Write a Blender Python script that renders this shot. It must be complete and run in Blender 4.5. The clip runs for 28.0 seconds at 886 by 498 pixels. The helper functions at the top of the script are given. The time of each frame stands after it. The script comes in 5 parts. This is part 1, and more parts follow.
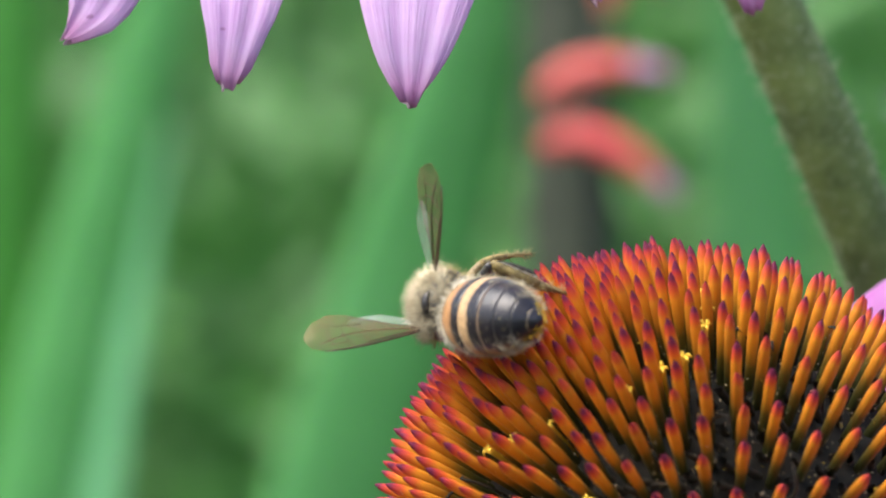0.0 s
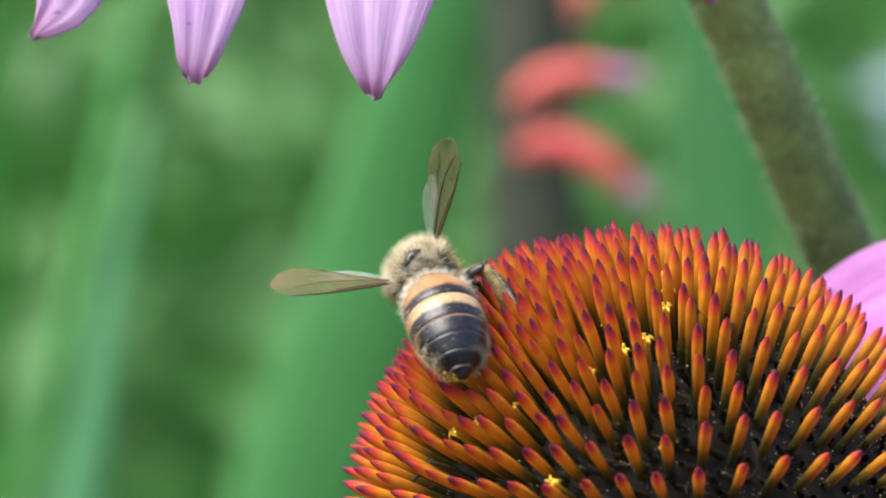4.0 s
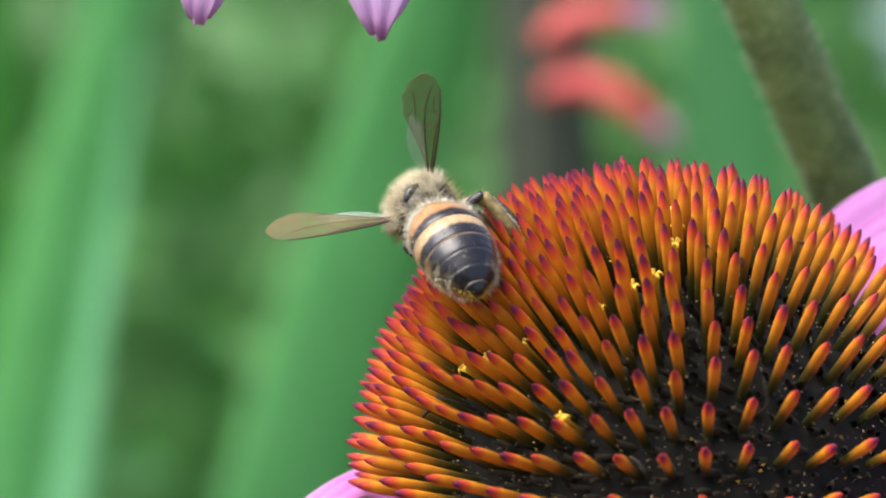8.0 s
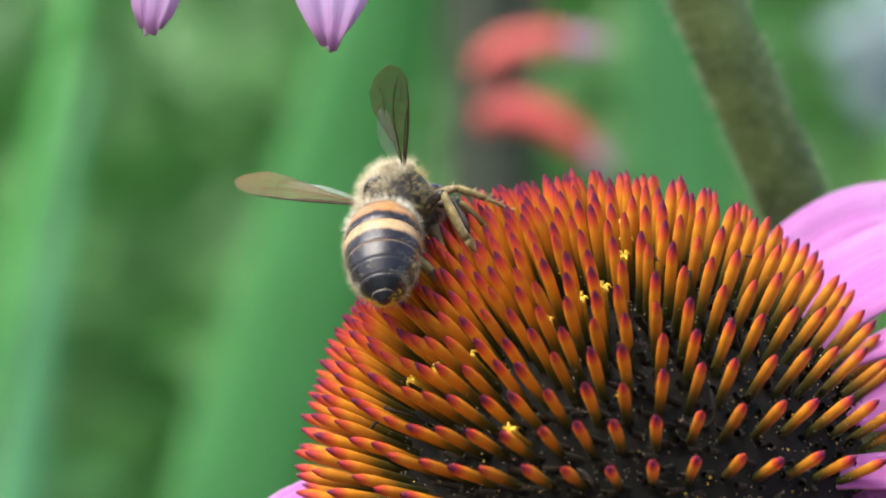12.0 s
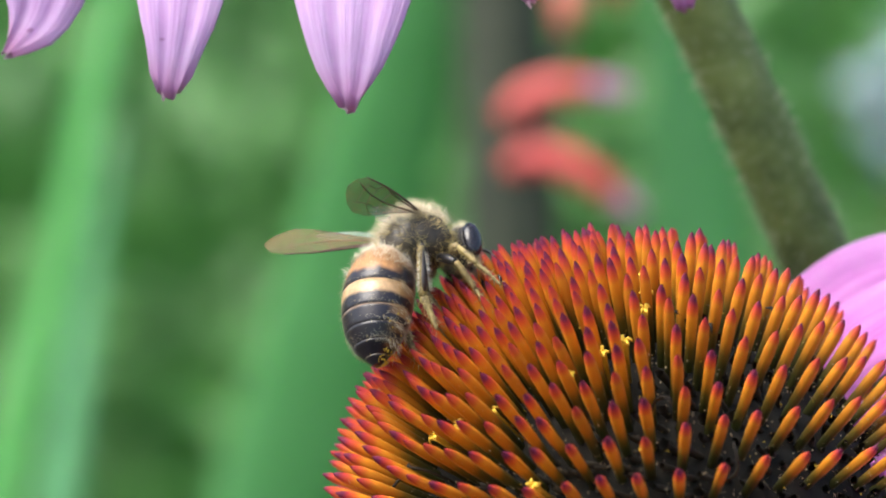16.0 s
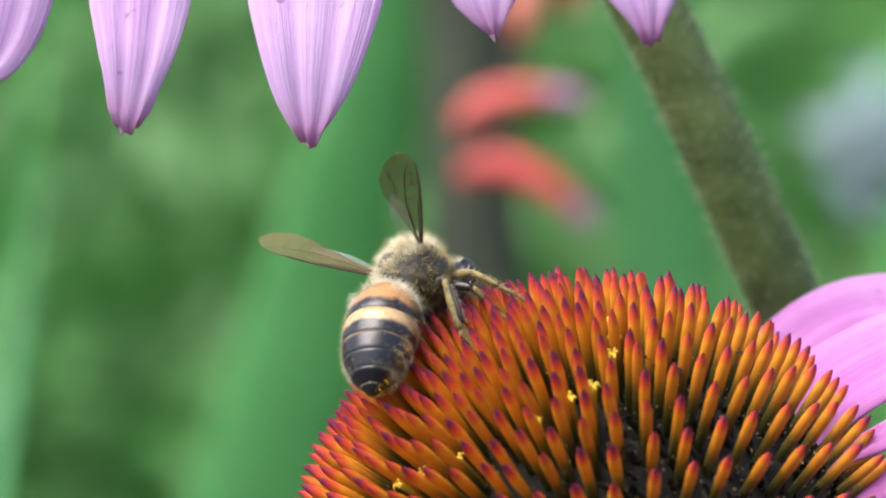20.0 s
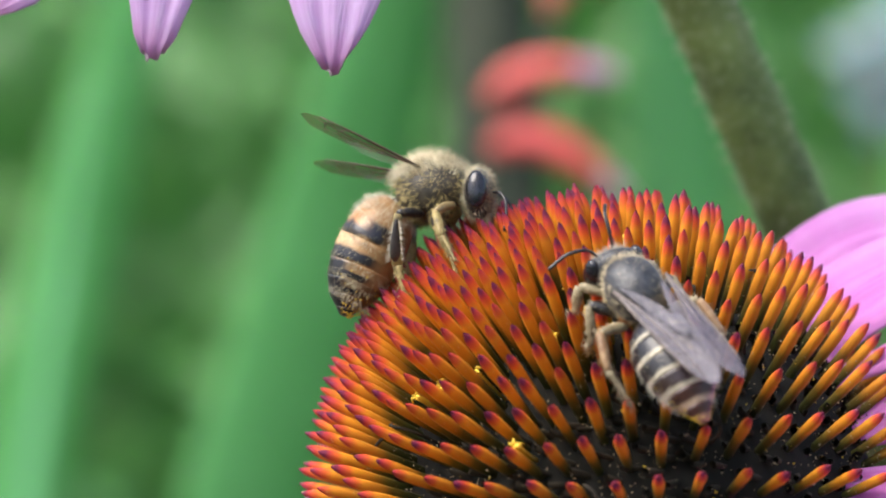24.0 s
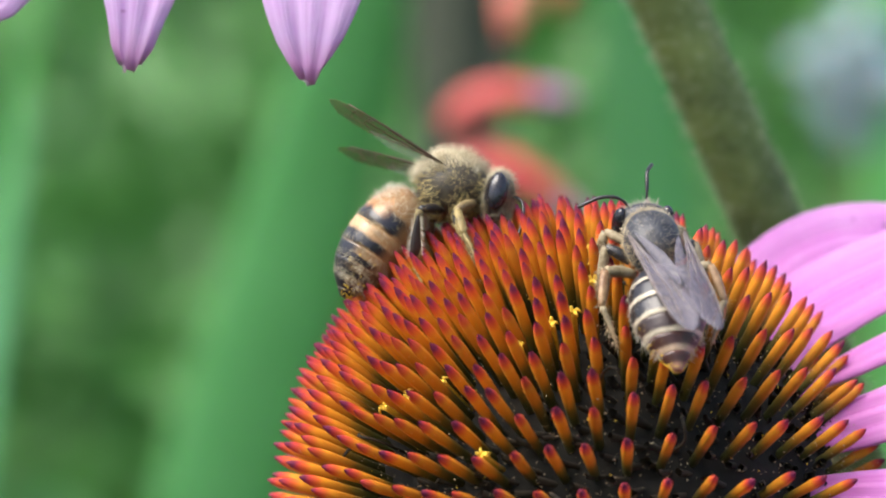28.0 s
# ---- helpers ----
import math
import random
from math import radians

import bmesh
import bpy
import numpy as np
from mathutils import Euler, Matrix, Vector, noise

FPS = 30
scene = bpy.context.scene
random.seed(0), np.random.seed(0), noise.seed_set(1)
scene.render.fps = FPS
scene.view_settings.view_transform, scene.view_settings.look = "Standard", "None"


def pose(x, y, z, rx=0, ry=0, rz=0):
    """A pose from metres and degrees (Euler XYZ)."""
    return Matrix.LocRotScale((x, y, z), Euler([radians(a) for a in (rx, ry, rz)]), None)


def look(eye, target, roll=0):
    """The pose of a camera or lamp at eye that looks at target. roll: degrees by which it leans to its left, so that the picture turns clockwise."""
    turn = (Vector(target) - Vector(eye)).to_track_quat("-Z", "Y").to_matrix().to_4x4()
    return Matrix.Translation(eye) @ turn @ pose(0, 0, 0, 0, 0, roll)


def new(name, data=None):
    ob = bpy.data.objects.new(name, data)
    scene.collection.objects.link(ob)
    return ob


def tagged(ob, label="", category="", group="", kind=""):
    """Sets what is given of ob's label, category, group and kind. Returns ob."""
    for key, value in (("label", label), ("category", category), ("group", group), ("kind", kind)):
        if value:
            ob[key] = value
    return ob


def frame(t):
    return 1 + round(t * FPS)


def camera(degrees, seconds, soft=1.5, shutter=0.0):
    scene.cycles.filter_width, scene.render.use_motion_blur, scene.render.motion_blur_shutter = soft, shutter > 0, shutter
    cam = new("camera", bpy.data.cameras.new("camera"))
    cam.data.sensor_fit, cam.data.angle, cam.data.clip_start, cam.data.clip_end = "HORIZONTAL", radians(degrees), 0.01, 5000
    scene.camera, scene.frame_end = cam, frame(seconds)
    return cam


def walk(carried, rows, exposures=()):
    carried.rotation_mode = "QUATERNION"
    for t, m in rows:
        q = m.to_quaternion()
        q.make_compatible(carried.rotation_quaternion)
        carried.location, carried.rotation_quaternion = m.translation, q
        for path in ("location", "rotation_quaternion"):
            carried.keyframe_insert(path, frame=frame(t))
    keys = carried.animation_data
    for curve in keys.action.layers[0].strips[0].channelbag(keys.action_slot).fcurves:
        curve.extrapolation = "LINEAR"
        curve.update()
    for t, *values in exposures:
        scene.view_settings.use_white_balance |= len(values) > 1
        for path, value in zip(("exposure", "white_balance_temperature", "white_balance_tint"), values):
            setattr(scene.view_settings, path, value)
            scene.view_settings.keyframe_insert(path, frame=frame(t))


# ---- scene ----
MM = 0.001
# the bed's own axes: x across, y away from the lens, z up, tipped so that the lens looks down a little
VIEW = Matrix.Translation((0, 0, 0.72)) @ pose(0, 0, 0, -12)


def spot(x, y, z, rx=0, ry=0, rz=0):
    """A pose in the bed's axes, from millimetres and degrees."""
    return VIEW @ pose(x * MM, y * MM, z * MM, rx, ry, rz)


# ---- camera ----
cam = camera(12.5, 28.0, soft=1.9, shutter=0.4)
cam.data.dof.use_dof = True
cam.data.dof.focus_distance = 0.224
cam.data.dof.aperture_fstop = 38.0
cam.data.dof.aperture_blades = 0
# seconds, turn to the left, tilt up, roll, distance in millimetres
WALK = [
    (0, 1.119, 1.090, -0.69, 226.4),
    (0.5, 1.198, 1.025, -0.41, 227.4),
    (1, 0.258, 1.284, -0.34, 227.1),
    (1.5, 0.186, 1.213, -0.41, 226.8),
    (2, 0.083, 1.050, -0.20, 226.3),
    (2.5, 0.319, 0.734, -0.15, 225.8),
    (4.5, 0.653, 0.904, -0.06, 230.0),
    (5, 0.598, 0.830, 0.12, 228.2),
    (5.5, 0.463, 0.257, 0.15, 227.4),
    (6, 0.379, 0.180, 0.03, 228.2),
    (6.5, -0.142, 0.109, 0.12, 228.5),
    (7, 0.454, -0.220, 0.02, 228.4),
    (7.5, 0.834, 0.111, 0.11, 228.7),
    (8, 0.737, -0.030, 0.09, 229.4),
    (8.5, 0.442, 0.251, 0.15, 229.9),
    (9, 0.182, 0.700, -0.20, 230.4),
    (9.5, 0.076, 0.816, -0.15, 230.9),
    (10, -0.118, 0.469, 0.06, 230.9),
    (10.5, 0.317, 0.347, 0.09, 231.1),
    (11, 0.000, 0.000, 0.00, 230.9),
    (11.5, -0.079, 0.099, -0.08, 230.4),
    (12, 0.014, 0.136, -0.20, 229.7),
    (12.5, -0.117, 0.296, -0.09, 230.3),
    (14.5, 0.674, 1.163, 0.09, 227.8),
    (15, 0.190, 1.375, 0.36, 228.9),
    (15.5, 0.082, 0.754, 0.51, 229.9),
    (16, 0.299, 0.940, 0.72, 229.4),
    (16.5, 0.359, 0.643, 0.64, 228.9),
    (17, 0.039, 0.375, 0.50, 228.6),
    (17.5, -0.292, 0.696, 0.46, 227.5),
    (18, 0.218, 0.661, 0.66, 227.0),
    (18.5, 0.891, -0.400, 0.52, 227.0),
    (19, 0.405, 0.654, 0.84, 225.2),
    (19.5, 0.207, 0.793, 0.92, 226.0),
    (20, -0.195, 1.568, 0.75, 225.6),
    (20.5, 0.137, 1.130, 0.32, 226.0),
    (21, -0.094, 0.569, 0.77, 224.4),
    (21.5, 0.031, 0.134, 0.66, 224.7),
    (23.5, -0.353, 0.624, 0.22, 230.3),
    (24, 0.068, 0.371, 0.25, 229.6),
    (24.5, -0.549, 0.268, 0.22, 230.3),
    (25, -0.370, 0.247, 0.42, 230.5),
    (25.5, 0.150, -0.730, -0.02, 230.1),
    (26, -0.130, 0.400, 0.19, 229.5),
    (26.5, -0.536, 0.630, 0.33, 231.6),
    (27, -0.180, 0.369, 0.48, 230.8),
    (27.5, -0.220, 0.580, 0.47, 231.4),
    (28, -0.408, 0.519, 0.61, 231.1),
]
walk(cam, [(t, spot(0, -far, 0, 90 + tilt, roll, turn)) for t, turn, tilt, roll, far in WALK])

# ---- light ----
world = bpy.data.worlds.new("world")
scene.world = world
world.use_nodes = True
wn = world.node_tree.nodes
sky = wn.new("ShaderNodeTexSky")
sky.sky_type = "NISHITA"
sky.sun_disc = False
sky.sun_elevation = radians(60)
sky.sun_rotation = radians(243)
sky.dust_density = 4.0
sky.ozone_density = 1.0
wn["Background"].inputs[1].default_value = 0.17
world.node_tree.links.new(sky.outputs[0], wn["Background"].inputs[0])
sun = new("sun", bpy.data.lights.new("sun", "SUN"))
sun.data.energy = 2.6
sun.data.angle = radians(50)
sun.data.color = (1.0, 0.97, 0.93)
sun.matrix_world = look((-1.3, -0.2, 2.3), (0, 0, 0))
scene.view_settings.exposure = 0.98


# ---- materials ----
def material(name, rough=0.6, coat=0.0, metal=0.0):
    m = bpy.data.materials.new(name)
    m.use_nodes = True
    b = m.node_tree.nodes["Principled BSDF"]
    b.inputs["Roughness"].default_value = rough
    b.inputs["Metallic"].default_value = metal
    b.inputs["Coat Weight"].default_value = coat
    return m, m.node_tree, b


def ramp(nt, fac, stops, mode="LINEAR"):
    r = nt.nodes.new("ShaderNodeValToRGB")
    r.color_ramp.interpolation = mode
    e = r.color_ramp.elements
    while len(e) < len(stops):
        e.new(0.5)
    for k, (p, c) in zip(e, stops):
        k.position, k.color = p, (*c, 1)
    if fac is not None:
        nt.links.new(fac, r.inputs[0])
    return r.outputs[0]


def coords(nt, which="Object", scale=(1, 1, 1)):
    tc = nt.nodes.new("ShaderNodeTexCoord")
    mp = nt.nodes.new("ShaderNodeMapping")
    mp.inputs["Scale"].default_value = scale
    nt.links.new(tc.outputs[which], mp.inputs[0])
    return mp.outputs[0]


def noise_tex(nt, vec, scale, detail=3.0, rough=0.55):
    n = nt.nodes.new("ShaderNodeTexNoise")
    n.inputs["Scale"].default_value = scale
    n.inputs["Detail"].default_value = detail
    n.inputs["Roughness"].default_value = rough
    nt.links.new(vec, n.inputs["Vector"])
    return n.outputs["Fac"]


def mix(nt, fac, a, b, mode="MIX"):
    n = nt.nodes.new("ShaderNodeMix")
    n.data_type, n.blend_type = "RGBA", mode
    for sock, v in ((n.inputs["Factor"], fac), (n.inputs["A"], a), (n.inputs["B"], b)):
        if isinstance(v, (int, float)):
            sock.default_value = v
        elif isinstance(v, tuple):
            sock.default_value = (*v, 1)
        else:
            nt.links.new(v, sock)
    return n.outputs["Result"]


def math_node(nt, op, a, b=0.0, c=0.0):
    n = nt.nodes.new("ShaderNodeMath")
    n.operation = op
    for sock, v in zip(n.inputs, (a, b, c)):
        if isinstance(v, (int, float)):
            sock.default_value = v
        else:
            nt.links.new(v, sock)
    return n.outputs[0]


def bump(nt, b, height, strength, dist):
    n = nt.nodes.new("ShaderNodeBump")
    n.inputs["Strength"].default_value = strength
    n.inputs["Distance"].default_value = dist
    nt.links.new(height, n.inputs["Height"])
    nt.links.new(n.outputs[0], b.inputs["Normal"])


def separate(nt, vec):
    n = nt.nodes.new("ShaderNodeSeparateXYZ")
    nt.links.new(vec, n.inputs[0])
    return n.outputs


def see_through(nt, b, col, share):
    """Lets part of the light pass through a thin leaf or petal."""
    t = nt.nodes.new("ShaderNodeBsdfTranslucent")
    nt.links.new(col, t.inputs["Color"])
    m = nt.nodes.new("ShaderNodeMixShader")
    m.inputs[0].default_value = share
    nt.links.new(b.outputs[0], m.inputs[1])
    nt.links.new(t.outputs[0], m.inputs[2])
    nt.links.new(m.outputs[0], nt.nodes["Material Output"].inputs["Surface"])


def spine_material():
    m, nt, b = material("bract_spine", 0.62)
    b.inputs["Specular IOR Level"].default_value = 0.25
    v = separate(nt, coords(nt, "UV"))[1]
    info = nt.nodes.new("ShaderNodeObjectInfo")
    geo = nt.nodes.new("ShaderNodeNewGeometry")
    rnd = math_node(nt, "FRACT", math_node(nt, "ADD", info.outputs["Random"], geo.outputs["Random Per Island"]))
    grain = noise_tex(nt, coords(nt, "Object"), 900, 3)
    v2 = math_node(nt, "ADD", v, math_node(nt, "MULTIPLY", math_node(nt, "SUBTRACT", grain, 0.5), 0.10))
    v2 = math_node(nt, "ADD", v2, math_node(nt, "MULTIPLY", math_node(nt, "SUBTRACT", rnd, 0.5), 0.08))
    # olive roots, darkened towards black for the shade between the bracts
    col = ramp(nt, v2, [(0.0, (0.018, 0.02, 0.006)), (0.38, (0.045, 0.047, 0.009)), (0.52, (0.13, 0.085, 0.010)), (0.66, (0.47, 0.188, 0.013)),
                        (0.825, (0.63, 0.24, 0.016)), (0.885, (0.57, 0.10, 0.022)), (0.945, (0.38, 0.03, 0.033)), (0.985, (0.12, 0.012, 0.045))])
    tone = ramp(nt, rnd, [(0.0, (0.78, 0.74, 0.7)), (0.5, (1, 1, 1)), (1.0, (1.08, 1.1, 0.95))])
    col = mix(nt, 1.0, col, tone, "MULTIPLY")
    speck = ramp(nt, noise_tex(nt, coords(nt, "Object"), 2600, 1), [(0.72, (0, 0, 0)), (0.78, (1, 1, 1))])
    col = mix(nt, math_node(nt, "MULTIPLY", speck, 0.35), col, (0.75, 0.6, 0.35))
    nt.links.new(col, b.inputs["Base Color"])
    b.inputs["Subsurface Weight"].default_value = 0.06
    b.inputs["Subsurface Radius"].default_value = (0.6, 0.25, 0.05)
    b.inputs["Subsurface Scale"].default_value = 0.0006
    bump(nt, b, grain, 0.25, 0.00006)
    return m


def petal_material(name, base, deep, pale, throat):
    m, nt, b = material(name, 0.55)
    uv = separate(nt, coords(nt, "UV"))
    vec = coords(nt, "UV", (26, 1.2, 1))
    vein = noise_tex(nt, vec, 1.6, 4)
    fine = noise_tex(nt, coords(nt, "UV", (70, 5, 1)), 2.0, 3)
    blot = noise_tex(nt, coords(nt, "Object"), 220, 3)
    col = mix(nt, ramp(nt, vein, [(0.36, (1, 1, 1)), (0.62, (0, 0, 0))]), base, deep)
    col = mix(nt, ramp(nt, blot, [(0.35, (0, 0, 0)), (0.75, (0.6, 0.6, 0.6))]), col, pale)
    # two pleats run along the petal; the throat is deeper in colour
    for k in (0.335, 0.665):
        d = math_node(nt, "ABSOLUTE", math_node(nt, "SUBTRACT", math_node(nt, "ADD", uv[0], math_node(nt, "MULTIPLY", math_node(nt, "SUBTRACT", blot, 0.5), 0.03)), k))
        col = mix(nt, ramp(nt, d, [(0.0, (0.6, 0.6, 0.6)), (0.045, (0, 0, 0))]), col, deep)
    col = mix(nt, ramp(nt, uv[1], [(0.25, (0.85, 0.85, 0.85)), (0.58, (0, 0, 0))]), col, throat)
    tip = ramp(nt, uv[1], [(0.93, (0, 0, 0)), (1.0, (0.7, 0.7, 0.7))])
    col = mix(nt, tip, col, (0.42, 0.10, 0.28))
    spots = ramp(nt, noise_tex(nt, coords(nt, "Object"), 900, 1), [(0.735, (0, 0, 0)), (0.76, (0.55, 0.55, 0.55))])
    col = mix(nt, spots, col, (0.25, 0.06, 0.22))
    nt.links.new(col, b.inputs["Base Color"])
    b.inputs["Sheen Weight"].default_value = 0.25
    b.inputs["Subsurface Weight"].default_value = 0.35
    b.inputs["Subsurface Radius"].default_value = (1.0, 0.6, 0.9)
    b.inputs["Subsurface Scale"].default_value = 0.0015
    see_through(nt, b, col, 0.32)
    bump(nt, b, math_node(nt, "ADD", vein, math_node(nt, "MULTIPLY", fine, 0.5)), 0.5, 0.0003)
    return m


def leaf_material(name, a, c, pale, scale=60, rough=0.45):
    m, nt, b = material(name, rough)
    vec = coords(nt, "UV", (30, 0.6, 1))
    streak = noise_tex(nt, vec, 1.5, 3)
    blot = noise_tex(nt, coords(nt, "Object"), scale, 3)
    info = nt.nodes.new("ShaderNodeObjectInfo")
    geo = nt.nodes.new("ShaderNodeNewGeometry")
    rnd = math_node(nt, "FRACT", math_node(nt, "ADD", info.outputs["Random"], geo.outputs["Random Per Island"]))
    col = mix(nt, streak, a, c)
    col = mix(nt, ramp(nt, blot, [(0.4, (0, 0, 0)), (0.8, (0.7, 0.7, 0.7))]), col, pale)
    col = mix(nt, 1.0, col, ramp(nt, rnd, [(0, (0.72, 0.75, 0.72)), (1, (1.14, 1.12, 1.06))]), "MULTIPLY")
    nt.links.new(col, b.inputs["Base Color"])
    b.inputs["Subsurface Weight"].default_value = 0.2
    b.inputs["Subsurface Radius"].default_value = (0.5, 1.0, 0.2)
    b.inputs["Subsurface Scale"].default_value = 0.001
    see_through(nt, b, col, 0.25)
    bump(nt, b, streak, 0.4, 0.0004)
    return m


def mottled(name, a, c, scale, rough=0.7, strength=0.4, dist=0.0002, sss=0.0):
    m, nt, b = material(name, rough)
    n = noise_tex(nt, coords(nt, "Object"), scale, 4, 0.6)
    n2 = noise_tex(nt, coords(nt, "Object"), scale * 0.18, 2)
    col = mix(nt, ramp(nt, n, [(0.35, (0, 0, 0)), (0.66, (1, 1, 1))]), a, c)
    col = mix(nt, 1.0, col, ramp(nt, n2, [(0.3, (0.75, 0.75, 0.75)), (0.7, (1.15, 1.15, 1.15))]), "MULTIPLY")
    nt.links.new(col, b.inputs["Base Color"])
    bump(nt, b, n, strength, dist)
    if sss:
        b.inputs["Subsurface Weight"].default_value = sss
        b.inputs["Subsurface Scale"].default_value = 0.001
    return m


SPINE = spine_material()
PETAL = petal_material("pink_petal", (0.82, 0.34, 0.77), (0.64, 0.18, 0.60), (0.88, 0.52, 0.86), (0.66, 0.16, 0.55))
PETAL_LILAC = petal_material("lilac_petal", (0.72, 0.44, 0.78), (0.56, 0.28, 0.62), (0.78, 0.54, 0.84), (0.60, 0.30, 0.62))
# near-black head colour carries the deep shade in the gaps between bracts
HEAD = mottled("shade_dark_flower_head", (0.003, 0.003, 0.0015), (0.010, 0.008, 0.004), 900, 1.0)
STEM = mottled("hairy_stem", (0.06, 0.095, 0.016), (0.15, 0.21, 0.05), 300, 0.65, 0.6, 0.0004)
STALK = mottled("brown_stalk", (0.016, 0.026, 0.010), (0.034, 0.044, 0.022), 160, 0.7)
POLLEN = mottled("yellow_pollen", (0.60, 0.38, 0.02), (0.85, 0.62, 0.07), 1500, 0.8)
CHITIN_DARK = mottled("withered_brown", (0.008, 0.006, 0.002), (0.032, 0.022, 0.008), 900, 0.9)
DUST = mottled("pale_pollen_dust", (0.22, 0.16, 0.07), (0.55, 0.45, 0.28), 1500, 0.9)
HAIR_STEM = mottled("stem_hair", (0.35, 0.42, 0.22), (0.5, 0.55, 0.35), 300, 0.6)
STRAP = leaf_material("strap_leaf", (0.072, 0.31, 0.072), (0.092, 0.37, 0.095), (0.12, 0.42, 0.125))
STRAP_DARK = leaf_material("bright_strap_leaf", (0.035, 0.22, 0.015), (0.05, 0.28, 0.02), (0.06, 0.30, 0.03))
STRAP_BLUE = leaf_material("bluish_strap_leaf", (0.085, 0.29, 0.12), (0.11, 0.35, 0.155), (0.13, 0.39, 0.185))
UNDERGROWTH = leaf_material("undergrowth_leaf", (0.066, 0.205, 0.042), (0.094, 0.27, 0.064), (0.108, 0.28, 0.08), 9)
SOIL = mottled("damp_soil", (0.025, 0.02, 0.014), (0.06, 0.048, 0.03), 30, 0.95, 0.8, 0.01)
RED = mottled("red_flower_tube", (0.52, 0.05, 0.055), (0.60, 0.13, 0.11), 90, 0.7, 0.2, 0.0002, 0.2)
RED_TIP = mottled("mauve_flower_lip", (0.40, 0.16, 0.32), (0.55, 0.30, 0.48), 120, 0.6, 0.2, 0.0002, 0.2)
SALMON = mottled("salmon_bud", (0.60, 0.16, 0.10), (0.66, 0.28, 0.20), 90, 0.6, 0.2, 0.0002, 0.2)
PALE = mottled("pale_blue_blossom", (0.22, 0.32, 0.36), (0.34, 0.43, 0.47), 60, 0.7, 0.2, 0.0002, 0.2)


# ---- mesh helpers (millimetres in, metres out) ----
def part(name, bm, mat, parent=None, label="", smooth=True):
    """Links a bmesh, drawn in millimetres, as one mesh object under a thing or a part."""
    bmesh.ops.scale(bm, vec=(MM, MM, MM), verts=bm.verts)
    me = bpy.data.meshes.new(name)
    bm.to_mesh(me)
    bm.free()
    return link(name, me, mat, parent, label, smooth)


def link(name, me, mat=None, parent=None, label="", smooth=True):
    if mat and not me.materials:
        me.materials.append(mat)
    if smooth:
        me.shade_smooth()
    ob = new(name, me)
    if parent:
        ob.parent = parent
    if label:
        ob["label"] = label
    return ob


def place(ob, x, y, z, turn=None):
    m = Matrix.Translation((x * MM, y * MM, z * MM))
    ob.matrix_basis = m @ turn if turn else m
    return ob


def grid_skin(bm, rings, closed=True, cap=True, uv=True):
    """A skin over rings of points; uv runs round and along."""
    rows = [[bm.verts.new(p) for p in ring] for ring in rings]
    layer = bm.loops.layers.uv.verify() if uv else None
    n = len(rows[0])
    last = len(rows) - 1
    for i in range(last):
        for j in range(n if closed else n - 1):
            k = (j + 1) % n
            f = bm.faces.new((rows[i][j], rows[i][k], rows[i + 1][k], rows[i + 1][j]))
            if uv:
                for loop, (a, b) in zip(f.loops, ((j, i), (j + 1, i), (j + 1, i + 1), (j, i + 1))):
                    loop[layer].uv = (a / n, b / last)
    if cap and closed:
        for row, v in ((rows[0][::-1], 0.0), (rows[-1], 1.0)):
            f = bm.faces.new(row)
            if uv:
                for loop in f.loops:
                    loop[layer].uv = (0.5, v)
    return rows


def frame_along(points):
    """Tangent, side and up for each point of a line."""
    pts = [Vector(p) for p in points]
    out, side = [], None
    for i, p in enumerate(pts):
        t = (pts[min(i + 1, len(pts) - 1)] - pts[max(i - 1, 0)]).normalized()
        if side is None:
            side = t.orthogonal().normalized()
        side = (side - t * side.dot(t)).normalized()
        out.append((p, t, side, t.cross(side)))
    return out


def tube(bm, points, radii, sides=8, flat=1.0):
    rings = []
    for (p, t, s, u), r in zip(frame_along(points), radii):
        rings.append([p + s * (r * math.cos(a)) + u * (r * flat * math.sin(a))
                      for a in (2 * math.pi * k / sides for k in range(sides))])
    return grid_skin(bm, rings)


def spline(points, n):
    """A smooth line through the points, spaced by length."""
    pts = [Vector(p) for p in points]
    gaps = [(q - p).length for p, q in zip(pts, pts[1:])]
    slopes = []
    for i in range(len(pts)):
        if i == 0:
            slopes.append((pts[1] - pts[0]) / gaps[0])
        elif i == len(pts) - 1:
            slopes.append((pts[-1] - pts[-2]) / gaps[-1])
        else:
            g, h = gaps[i - 1], gaps[i]
            slopes.append(((pts[i] - pts[i - 1]) / g * h + (pts[i + 1] - pts[i]) / h * g) / (g + h))
    out, total = [], sum(gaps)
    for i in range(n):
        x, k = i / (n - 1) * total, 0
        while k < len(gaps) - 1 and x > gaps[k]:
            x -= gaps[k]
            k += 1
        g = gaps[k]
        t = min(1.0, x / g)
        out.append(pts[k] * (2 * t ** 3 - 3 * t * t + 1) + slopes[k] * (g * (t ** 3 - 2 * t * t + t))
                   + pts[k + 1] * (3 * t * t - 2 * t ** 3) + slopes[k + 1] * (g * (t ** 3 - t * t)))
    return out


def ellipsoid(bm, centre, radii, seg=16, rings=10):
    m = Matrix.Translation(centre) @ Matrix.Diagonal((*radii, 1))
    return bmesh.ops.create_uvsphere(bm, u_segments=seg, v_segments=rings, radius=1, matrix=m)["verts"]


